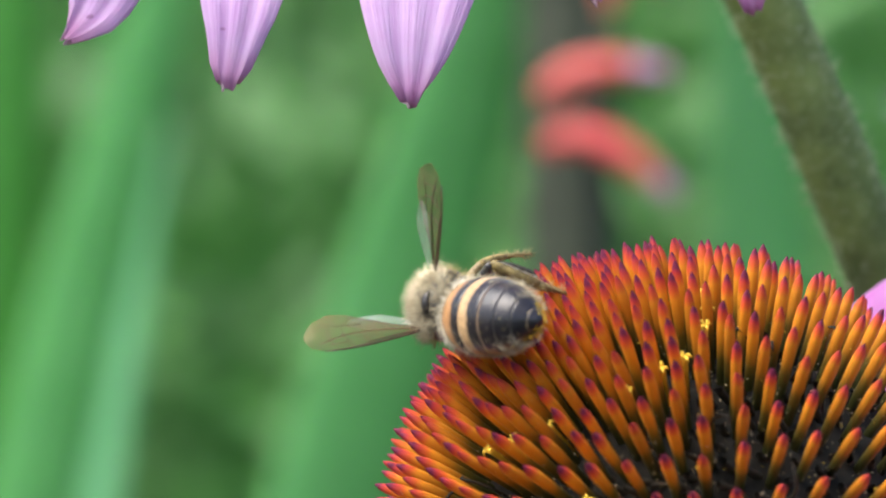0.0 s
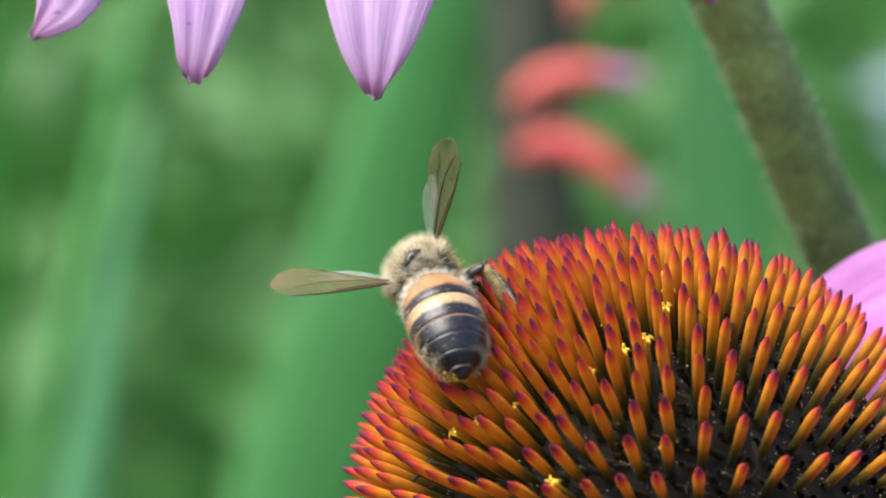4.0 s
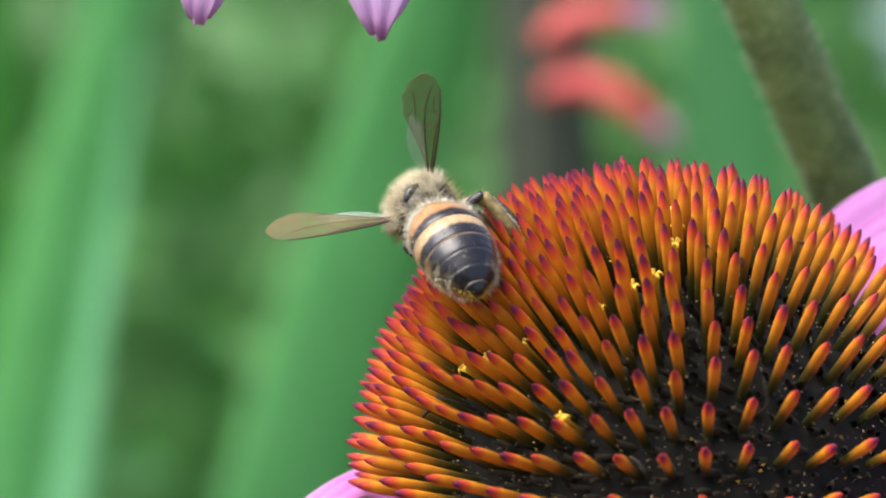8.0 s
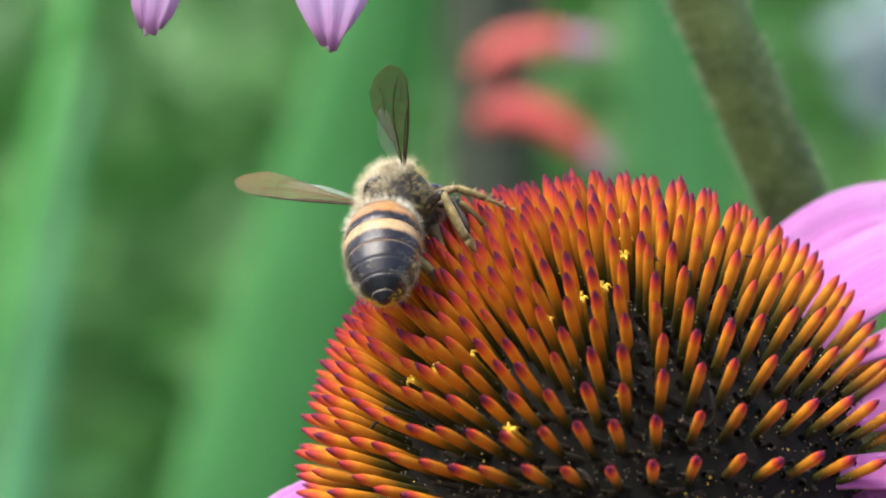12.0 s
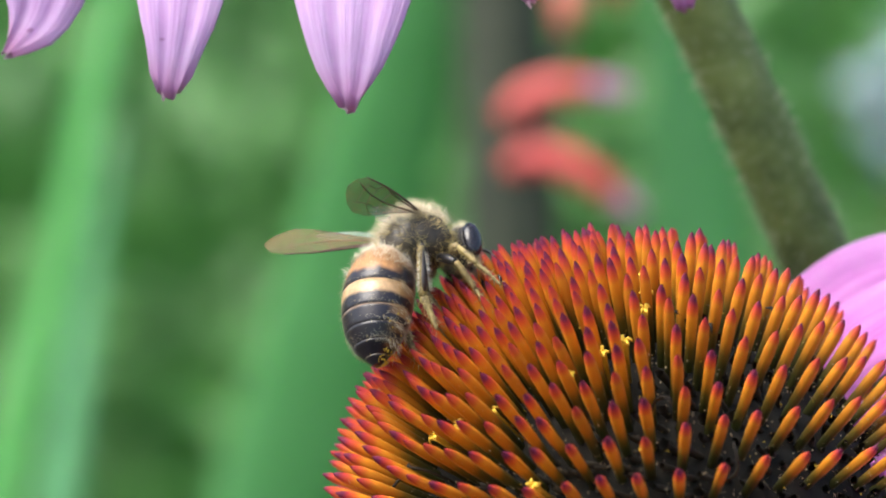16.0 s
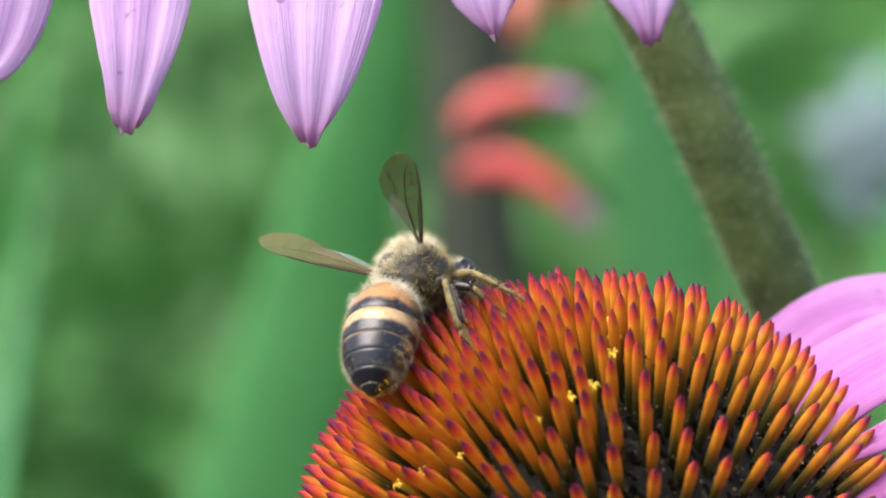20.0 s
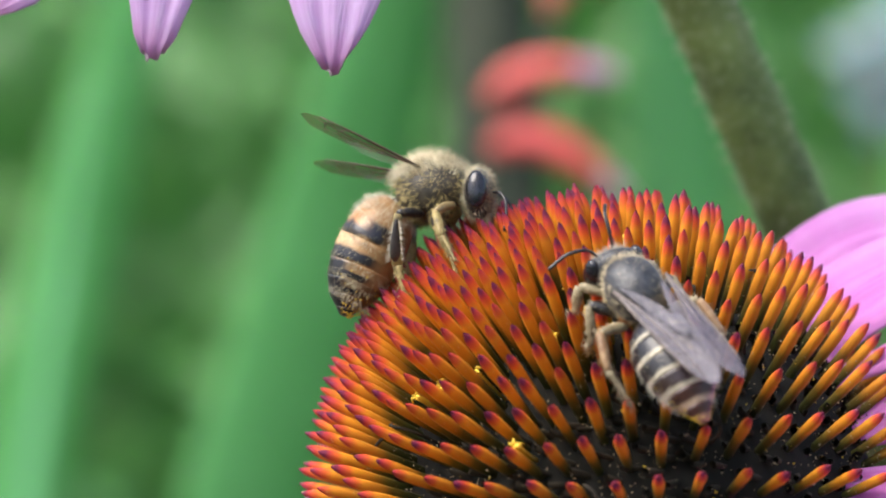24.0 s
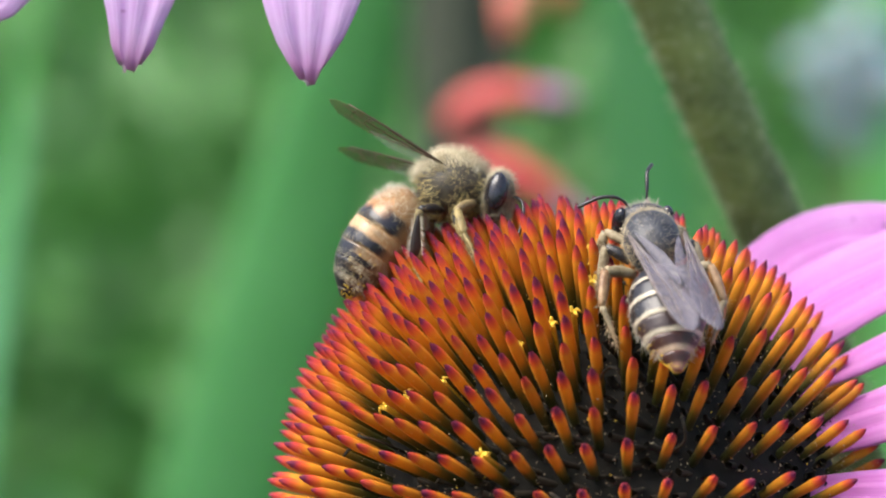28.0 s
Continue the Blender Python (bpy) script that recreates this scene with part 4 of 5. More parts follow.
def main_coneflower():
    rnd = random.Random(11)
    bm = bmesh.new()
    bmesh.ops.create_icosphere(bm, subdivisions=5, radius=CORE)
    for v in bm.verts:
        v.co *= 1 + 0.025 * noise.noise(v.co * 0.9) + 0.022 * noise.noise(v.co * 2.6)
    part("flower_head", bm, HEAD, CONE, "bristly flower head under the bracts, coloured near black for their shade")
    # petals that droop all round: azimuth, rise, droop, length, width, root height
    for i, (az, rise, droop, ln, wd, low) in enumerate((
            (-50, -10, 36, 45, 10, 3.5), (-30, -6, 40, 45, 10, 3.5),
            (80, -20, 50, 44, 15, 3.5), (104, -24, 54, 44, 15, 3.5), (127, -26, 60, 44, 15, 3.5), (150, -26, 64, 44, 14, 3.5),
            (194, -10, 90, 44, 14, 3.5), (216, -14, 80, 44, 14, 3.5), (238, -16, 70, 44, 14, 3.5), (260, -18, 60, 44, 14, 3.5), (282, -18, 56, 44, 14, 3.5), (300, -14, 46, 44, 13, 3.5))):
        ob = part("petal", petal_mesh(ln, wd, rise, droop, i), PETAL, CONE)
        a = radians(az)
        place(ob, 8.0 * math.cos(a), 8.0 * math.sin(a), -low, Matrix.Rotation(a, 4, "Z"))
    # petals spread flat on the sunny side, one over the other, and two that curl down opposite, in the bed's millimetres
    to_head = CONE.matrix_basis.inverted() @ VIEW
    for i, (pts, wd, face) in enumerate((
            (((16, 6, -11), (18.6, 9, -6), (21.2, 12, -0.6), (25.4, 14, 1.9), (31, 15, 2.0), (42, 16, -3)), ((0, 1.2), (3, 4), (8, 6), (18, 6.4), (24, 6), (28, 4.2), (34, 2.4)), (-0.1, -0.85, 0.5)),
            (((16, 3, -9), (19.4, 5, -4.9), (22.6, 6, -1.9), (26, 7, 0.06), (30, 7, 1.6), (43, 8, 3)), ((0, 1.2), (3, 4), (8, 5.6), (20, 6), (25, 5.2), (28, 3.6), (33, 2.2)), (-0.1, -0.7, 0.7)),
            (((17, 2, -9), (21.6, 3, -6.3), (24.8, 2, -4.9), (27.7, 2, -3.5), (45, 1, 2)), ((0, 1), (4, 2.6), (18, 2.3), (24, 1.8), (32, 1.3)), (-0.1, -0.6, 0.8)),
            (((16.5, -1, -10.8), (21.6, -1, -9.2), (24.7, -2, -8), (27, -3, -7.2), (44, -5, -4)), ((0, 1), (4, 3.6), (14, 4.4), (20, 3.6), (24, 2), (30, 1.3)), (0, -0.75, 0.65)),
            (((16, -4, -12.6), (20, -5, -12), (23.3, -6, -11.6), (26.5, -7, -11.5), (44, -10, -12.5)), ((0, 1), (4, 3.6), (16, 3.2), (21, 2.3), (25, 1.8), (30, 1.3)), (0, -0.8, 0.6)),
            (((1, 4, -15.5), (-5.3, 4, -14.2), (-7.6, 4, -13.5), (-9.7, 3, -14.5), (-11.3, 2, -16.4), (-12.5, 1, -19.6), (-13.2, 0, -30)), ((0, 1), (4, 3.8), (14, 4), (20, 3.2), (26, 2)), (-0.5, -0.5, 0.7)),
            (((1, -2, -17), (-5.8, -1, -16.6), (-8, -2, -16.4), (-10.2, -3, -17.3), (-11.8, -4, -19.2), (-12.8, -5, -29)), ((0, 1), (4, 3), (14, 3), (20, 2)), (-0.4, -0.5, 0.75)))):
        part("petal", petal_along([to_head @ (Vector(p) * MM) / MM for p in pts], wd, to_head.to_3x3() @ Vector(face), 60 + i), PETAL, CONE)
    # stem down to the soil
    foot = CONE.matrix_basis.inverted() @ Vector((0.03, 0.02, 0)) / MM
    lo = CONE.matrix_basis.inverted() @ (VIEW @ Vector((0.016, 0.02, -0.09))) / MM
    bm = bmesh.new()
    tube(bm, spline([(0, 0, -9), (0, 0, -26), lo, foot], 60), [3.2 - 0.01 * i for i in range(60)], 12)
    part("stem", bm, STEM, CONE)
    # bracts
    shapes = []
    for k in range(4):
        b = spine_mesh(5.2, 0.37, rnd.uniform(-0.3, 0.05))
        bmesh.ops.scale(b, vec=(MM, MM, MM), verts=b.verts)
        me = bpy.data.meshes.new("bract")
        b.to_mesh(me)
        b.free()
        shapes.append(me)
    spots = florets(18.3, GAPS, radians(106), START, STRAY)
    verts, faces, uvs = [], [], []
    toward = CONE.matrix_basis.inverted().to_3x3() @ (VIEW.to_3x3() @ Vector((0, -1, 0.25)))
    ranked = sorted(range(len(spots)), key=lambda i: -raised(*spots[i], 1).dot(toward.normalized()))
    near = set(ranked[:300])
    for i, (th, az) in enumerate(spots):
        fat = np.interp(th, (0, 0.5, 0.95, 1.5, 2.1), (0.78, 0.92, 0.95, 0.86, 0.8))
        # each bract stands straight out from the head, its tip a little nearer the top than its root
        reach = TIPS * (1 + SWELL * (th - 1))
        tip = Vector((reach * math.sin(th), reach * FLAT * math.cos(th))) * (1 + rnd.gauss(0, 0.006))
        low = th + 0.08 * math.sin(th)
        way = tip - Vector((math.sin(low), math.cos(low))) * ROOT
        lean = math.atan2(way.x, way.y) + rnd.gauss(0, 0.012)
        p = raised(low, az, ROOT)
        m = (Matrix.Translation(p * MM) @ Matrix.Rotation(az + rnd.gauss(0, 0.03), 4, "Z") @ Matrix.Rotation(lean, 4, "Y")
             @ Matrix.Diagonal((fat, fat, way.length / 5.2, 1)))
        me = shapes[i % 4]
        if i in near:
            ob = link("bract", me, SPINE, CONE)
            ob.matrix_basis = m
        else:
            base = len(verts)
            verts.extend(m @ v.co for v in me.vertices)
            data = me.uv_layers.active.data
            for f in me.polygons:
                faces.append([base + v for v in f.vertices])
                uvs.extend(tuple(data[k].uv) for k in f.loop_indices)
    me = bpy.data.meshes.new("bracts_behind")
    me.from_pydata(verts, [], faces)
    layer = me.uv_layers.new(name="UVMap")
    for d, q in zip(layer.data, uvs):
        d.uv = q
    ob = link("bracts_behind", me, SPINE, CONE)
    ob["kind"] = "stuff"


def head_bits():
    """Open yellow florets, withered styles and pollen dust between the bracts."""
    rnd = random.Random(8)
    # the open florets stand in a ring round the tip of the head
    for th, az in ((28.5, 8.1), (31.8, -18.5), (34.0, -37.2), (35.2, -52.8), (33.5, -60.4), (34.4, -75.3), (30.7, -104.2), (30.1, -119.2),
                   (30.7, -130.3), (49.9, -99.2), (32.5, -28.0), (29.5, -9.0)):
        bm = bmesh.new()
        tube(bm, [(0, 0, -3.6), (0, 0, -0.4), (0, 0, 0)], [0.18, 0.22, 0.26], 6)
        for k in range(5):
            a = k * 1.2566 + rnd.uniform(-0.5, 0.5)
            r = rnd.uniform(0.36, 0.6)
            tube(bm, spline([(0.1 * math.cos(a), 0.1 * math.sin(a), -0.2), (0.28 * math.cos(a), 0.28 * math.sin(a), rnd.uniform(0.0, 0.3)), (r * math.cos(a), r * math.sin(a), -0.1)], 5),
                 [0.11, 0.12, 0.11, 0.09, 0.05], 5)
        ob = part("floret", bm, POLLEN, CONE, "tiny open yellow floret")
        p = raised(radians(th), radians(az), 17.3 + rnd.uniform(-0.25, 0.25))
        place(ob, *p, axis_turn(p.normalized()) @ Matrix.Scale(0.85, 4))
    for th, az in ((38.5, -20.8), (41.1, -30.8), (44.2, -31.1), (35.4, -139.8), (36.0, -147.6), (48, -62), (57, -12.7), (62, -90), (68, -60)):
        bm = bmesh.new()
        r = rnd.uniform(0.7, 1.1)
        tube(bm, spline([(0, 0, -3), (0.1, 0, 0), (r * 0.6, 0.2, 0.5), (r * 1.3, 0.1, 0.2)], 10), [0.1] * 9 + [0.05], 5)
        ob = part("style", bm, CHITIN_DARK, CONE, "withered dark style")
        p = raised(radians(th), radians(az), 16.6)
        place(ob, *p, axis_turn(p.normalized()) @ Matrix.Rotation(rnd.uniform(0, 6), 4, "Z"))
    # short withered floret tubes with ragged mouths, filling the head between the bracts
    bm = bmesh.new()
    for th, az in florets(14.0, ((0, 80), (0.9, 1.25)), radians(100)):
        if th < 0.75 + 0.2 * noise.noise(Vector((az, th * 3, 2))):
            continue
        p = raised(th + rnd.gauss(0, 0.012), az + 0.9 + rnd.gauss(0, 0.012), 13.6)
        m = Matrix.Translation(p) @ Matrix.Rotation(az, 4, "Z") @ Matrix.Rotation(th * 0.8 + rnd.gauss(0, 0.1), 4, "Y") @ Matrix.Rotation(rnd.uniform(0, 6), 4, "Z")
        h, r = rnd.uniform(1.1, 2.1), rnd.uniform(0.16, 0.26)
        rows = [[bm.verts.new(m @ Vector((r * w * math.cos(a) + q, r * w * math.sin(a), z + (rnd.uniform(-0.12, 0.25) if z == h else 0)))) for a in (0, 1.2566, 2.5133, 3.7699, 5.0265)]
                for z, w, q in ((0, 0.8, 0), (h * 0.7, 1.0, 0.03), (h, rnd.uniform(0.7, 1.5), 0.08))]
        for a, b in zip(rows, rows[1:]):
            for j in range(5):
                bm.faces.new((a[j], a[(j + 1) % 5], b[(j + 1) % 5], b[j]))
    ob = part("withered_floret", bm, CHITIN_DARK, CONE, "dark withered floret tubes")
    ob["kind"] = "stuff"
    for name, mat, count, lo, hi, size in (("pollen_dust", DUST, 5600, 14.2, 16.9, 0.045), ("pollen_crumbs", POLLEN, 420, 14.4, 17.2, 0.06)):
        bm = bmesh.new()
        for _ in range(count):
            th = math.acos(rnd.uniform(-0.25, 1))
            p = raised(th, rnd.uniform(0, 6.2832), rnd.uniform(lo, hi))
            m = Matrix.Translation(p) @ Euler((rnd.uniform(0, 3), rnd.uniform(0, 3), 0)).to_matrix().to_4x4() @ Matrix.Diagonal((1, rnd.uniform(0.6, 1.5), rnd.uniform(0.5, 1), 1))
            r = size * rnd.uniform(0.5, 1.4)
            v = [bm.verts.new(m @ (Vector(q) * r)) for q in ((1, 0, 0), (-1, 0, 0), (0, 1, 0), (0, -1, 0), (0, 0, 1), (0, 0, -1))]
            for i, j, k in ((0, 2, 4), (2, 1, 4), (1, 3, 4), (3, 0, 4), (2, 0, 5), (1, 2, 5), (3, 1, 5), (0, 3, 5)):
                bm.faces.new((v[i], v[j], v[k]))
        ob = part(name, bm, mat, CONE)
        ob["kind"] = "stuff"


def stem_hair(parent, line, radius, count, length, seed):
    rnd = random.Random(seed)
    hs = []
    fr = frame_along(line)
    for _ in range(count):
        p, t, sd, u = fr[rnd.randrange(len(fr) - 1)]
        q = fr[min(len(fr) - 1, fr.index((p, t, sd, u)) + 1)][0]
        a = rnd.uniform(0, 6.2832)
        d = sd * math.cos(a) + u * math.sin(a)
        hs.append((p.lerp(q, rnd.random()) + d * radius * 0.97, d + t * rnd.gauss(0, 0.4), length * rnd.uniform(0.5, 1.3), 0.035))
    fur("stem_hair", hs, HAIR_STEM, parent, "short pale hairs")


main_coneflower()
head_bits()

UPPER = new("coneflower")
UPPER.matrix_basis = spot(0, 0, 0)
tagged(UPPER, "second coneflower with drooping lilac petals on a hairy stem", "flower")


def upper_coneflower():
    # petals hanging down in front: line from root to tip, widths
    for i, (pts, wd) in enumerate((
            (((-17, 14, 43), (-21.5, 7, 33), (-23.4, 3, 25), (-24, 2, 20), (-24.8, 2, 17), (-26.4, 2, 15.1)), ((0, 0.8), (0.6, 1.5), (2, 3.2), (4.5, 5.2), (8, 6), (20, 5), (33, 2.8))),
            (((-13, 11, 45), (-15.6, 5, 34), (-16, 2, 25.2), (-16.2, 1, 20), (-16.4, 0, 16.7), (-17, 0, 12.4)), ((0, 1.3), (0.5, 2.0), (1.2, 2.5), (2.7, 3.2), (4.3, 4.2), (7.5, 5.7), (13, 6.5), (24, 5), (36, 2.8))),
            (((-5.4, 9, 46), (-6, 4, 35), (-6.15, 2, 25.2), (-6.35, 0, 19.8), (-6.55, -1, 15.9), (-6.65, -1, 11.55)), ((0, 1.2), (0.6, 2.0), (1.8, 3.5), (3.3, 4.7), (5, 5.8), (8.3, 7.6), (14, 8.4), (25, 6), (37, 3))),
            (((3.2, 12, 47), (3.2, 9, 34), (3.26, 6, 24), (3.4, 4, 20.1), (3.75, 4, 17.8)), ((0, 0.7), (0.9, 2.3), (2.1, 4.0), (5, 6.4), (10, 7), (20, 5.4), (30, 2.6))),
            (((9.5, 15, 47), (11.3, 12, 34), (12, 9, 24.1), (12.5, 7, 20.3), (12.8, 7, 17.6)), ((0, 1.3), (0.9, 2.2), (2.4, 4.0), (5, 6), (10, 6.6), (20, 5), (30, 2.6))))):
        part("petal", petal_along(pts, wd, (0, -1, 0.15), 40 + i, 0.28), PETAL_LILAC, UPPER)
    # and those standing out behind: root, tip, width, sag
    for i, (root, tip, wd, sag) in enumerate((
            ((14, 22, 50), (40, 30, 48), 9, 10), ((8, 32, 54), (26, 55, 62), 9, 10), ((-4, 36, 55), (-6, 66, 62), 9, 10), ((-16, 32, 52), (-40, 54, 50), 9, 10))):
        a, b = Vector(root), Vector(tip)
        d = b - a
        ob = part("petal", petal_mesh(d.length * 1.01, wd, sag / 2, sag, 45 + i, slim=0.3, taper=(2.6, 0.86)), PETAL_LILAC, UPPER)
        x = d.normalized()
        y = Vector((0, 0, 1)).cross(x).normalized()
        place(ob, *a, Matrix((x, y, x.cross(y))).transposed().to_4x4())
    bm = bmesh.new()
    ellipsoid(bm, (-4, 22, 48), (12, 12, 9), 24, 14)
    part("flower_head", bm, HEAD, UPPER, "dark flower head above the petals")
    foot = to_bed((VIEW @ Vector((0.07, 0.09, -0.2))) * Vector((1, 1, 0)))
    bm = bmesh.new()
    line = spline([(-4, 24, 42), (6, 27, 34), (13.6, 28, 22), (16.5, 28, 15.9), (19.7, 28, 8.7), (22.6, 30, 2.4), (32, 44, -24), (56, 70, -110), foot], 180)
    tube(bm, line, [2.2 + 0.05 * noise.noise(Vector((i * 0.7, 0, 5))) + 0.003 * i for i in range(180)], 20)
    stem = part("stem", bm, STEM, UPPER, "thick hairy olive-green stem")
    stem_hair(stem, line[:24], 2.22, 5200, 0.85, 4)


upper_coneflower()


# ---- what moves ----
def motions():
    # the second coneflower sways a little in the wind: seconds, millimetres across and up
    sway = [
    (0, 0.30, 0.77), (0.5, 0.46, 0.63), (1, 1.29, 1.04), (1.5, 0.16, 0.34), (2, 1.16, 1.10), (2.5, 0.02, 0.40),
    (5, 0.60, 0.65), (5.5, 0.29, 0.47), (6, 0.43, 0.58), (6.5, 0.47, 0.47), (7, 0.23, 0.26), (7.5, 0.33, 0.49),
    (8, 0.16, 0.30), (8.5, 0.55, 0.48), (9, 0.13, 0.11), (9.5, 0.30, 0.42), (10, 0.34, 0.17), (10.5, 0.27, 0.29),
    (11, 0.00, 0.00), (11.5, 0.12, 0.21), (12, 0.23, 0.32), (12.5, -0.02, 0.11), (14.5, -2.19, -0.78), (15, -0.73, -0.14),
    (15.5, -1.48, -0.64), (16, 0.32, 0.13), (16.5, -0.22, 0.08), (17, -0.77, -0.36), (17.5, -0.25, 0.37), (18, -0.47, 0.27),
    (18.5, -1.52, -0.33), (19, 0.14, 0.05), (19.5, 0.15, 0.71), (20, 0.21, 0.50), (20.5, -0.05, -0.05), (21, 1.59, 0.44),
    (21.5, -0.52, 0.10), (23.5, -1.28, -1.03), (24, 0.21, -0.02), (24.5, 0.15, -0.11), (25, 0.01, -0.20), (25.5, 0.25, 0.04),
    (26, 0.50, 0.29), (26.5, 0.72, 0.06), (27, 1.02, 0.33), (27.5, 0.22, -0.36), (28, 0.82, 0.13),
    ]
    walk(UPPER, [(t, spot(x, 0, z)) for t, x, z in sway])
    # the two pale leaves behind sway and twist on their midribs: seconds, millimetres across, degrees
    def twisting(leaf, base, tip, rows):
        home = leaf.matrix_basis.copy()
        low, line = Vector(base) * MM, Vector(tip) - Vector(base)
        walk(leaf, [(t, VIEW @ Matrix.Translation(low + Vector((x * MM, 0, 0))) @ Matrix.Rotation(radians(-a), 4, line) @ Matrix.Translation(-low) @ VIEW.inverted() @ home)
                    for t, x, a in rows])

    twisting(PALE_LEAF, (-100, 505, -90), (-44, 500, 140), (
        (0, 0, 0), (1, 8, 10), (2, 0, 65), (4.5, -2, 78), (6, -2, 78), (7, -4, 80), (8, 2, 0), (9, 0, 15), (10, -2, 55), (11, -2, 70), (12, -2, 70),
        (15, -2, 72), (16, 0, 62), (17, 6, 10), (18, -2, 72), (19, -4, 78), (20, -6, 82), (21, 5, 0), (24, 12, 0), (25, 0, 30), (26, -2, 45), (27, 15, 5), (28, -4, 78)))
    twisting(NARROW_LEAF, (-79, 470, -75), (-61, 470, 36), (
        (0, 0, 30), (1, 0, 30), (2, 0, 0), (5, 3, 0), (6, 3, 0), (7, -4, 70), (8, 0, 40), (9, -2, 0), (11, -1, 0), (12, 0, 0), (15, 1, 20), (17, 2, 30),
        (18, 0, 10), (19, -6, 70), (20, -5, 55), (21, 1, 30), (24, 0, 60), (25, -3, 30), (26, -2, 10), (27, 0, 50), (28, -5, 30)))
    # so does the red flower
    nod = [
    (0, -0.1, 5.8), (0.5, -0.2, 6.1), (1, 2.6, 6.6), (1.5, 1.4, 5.4), (2, 3.2, 7.4), (2.5, 0.6, 5.9), (4.5, 1.7, 3.1),
    (5.5, 2.6, 4.7), (6.5, 3.1, 3.5), (7.5, 3.0, 3.2), (8.5, 3.5, 2.2), (9.5, 2.5, 2.0), (10.5, 1.5, -0.2), (11.5, 0.8, 0.5),
    (12.5, 2.6, 0.9), (14.5, -3.6, -0.8), (15, 0.4, 2.6), (15.5, 1.8, -1.1), (16, 2.7, 1.9), (17, 0.8, 0.3), (18, 1.3, 5.2),
    (18.5, -5.0, -0.8), (19, 0.8, 5.4), (20, 1.5, 6.1), (20.5, 0.8, 3.9), (21, 4.4, 5.0), (21.5, 3.7, 1.8), (23.5, 2.9, -0.8),
    (24.5, 2.2, -0.3), (25.5, -1.1, -1.7), (26.5, 5.3, -0.8), (27.5, 1.9, -2.2), (28, 1.9, -2.2),
    ]
    walk(RED_FLOWER, [(t, spot(x * 1.146, 320, z * 1.146)) for t, x, z in nod])
    # the honey bee climbs round the edge of the head: seconds, millimetres, degrees
    walk(HONEY_BEE, [(t, spot(x, y, z, a, b, c)) for t, x, y, z, a, b, c in (
        (0, -4.17, -5.00, 1.20, -80.1, 3.4, 110.2),
        (1, -2.94, -5.00, 1.65, -45.7, 2.2, 109.3),
        (2, -2.98, -5.00, 1.99, -43.8, 5.6, 111.0),
        (5, -3.46, -5.00, 1.75, -42.0, 4.9, 110.8),
        (6, -3.49, -5.00, 1.36, -42.0, 4.9, 110.8),
        (7, -4.13, -5.00, 1.89, -47.9, 8.3, 112.4),
        (8, -3.84, -5.00, 2.02, -47.9, 8.3, 112.4),
        (9, -4.12, -4.50, 1.87, -46.6, -1.8, 92.6),
        (10, -2.95, -4.00, 3.07, -43.1, -7.9, 77.9),
        (11, -2.82, -4.00, 3.37, -43.1, -7.9, 77.9),
        (12, -2.60, -4.00, 3.37, -43.1, -7.9, 77.9),
        (14.5, -2.67, -3.00, 3.60, -36.6, -6.9, 61.8),
        (15, -2.66, -3.00, 3.55, -37.0, -6.8, 58.9),
        (15.5, -2.84, -3.00, 3.25, -37.2, -7.6, 55.6),
        (16, -2.62, -2.50, 4.12, -28.8, -0.9, 32.7),
        (17, -1.37, -2.00, 3.98, -34.4, -8.0, 48.8),
        (18, -1.11, -2.00, 4.31, -31.3, -7.7, 50.6),
        (19, -1.66, -2.00, 4.23, -31.3, -7.7, 50.6),
        (20, -0.68, -2.00, 4.70, -33.7, -11.5, 55.3),
        (21, -0.70, -2.00, 4.36, -33.7, -11.5, 55.3),
        (21.5, -0.70, -2.00, 4.36, -33.7, -11.5, 55.3),
        (23.5, -1.04, -1.00, 5.11, -8.9, -6.1, -8.2),
        (24, -0.89, -1.00, 4.83, -9.7, -6.4, -10.7),
        (25, -0.58, -1.00, 4.56, -9.7, -6.4, -10.7),
        (26, -0.21, -1.00, 4.18, -9.7, -6.4, -10.7),
        (26.5, 0.07, -1.00, 4.33, -9.7, -6.4, -10.7),
        (27, 1.78, -1.00, 6.21, -9.0, -3.6, -8.9),
        (27.5, 1.30, -1.00, 5.80, -9.0, -3.6, -8.9),
        (28, 2.22, -1.00, 5.64, -9.0, -3.6, -8.9),
    )])
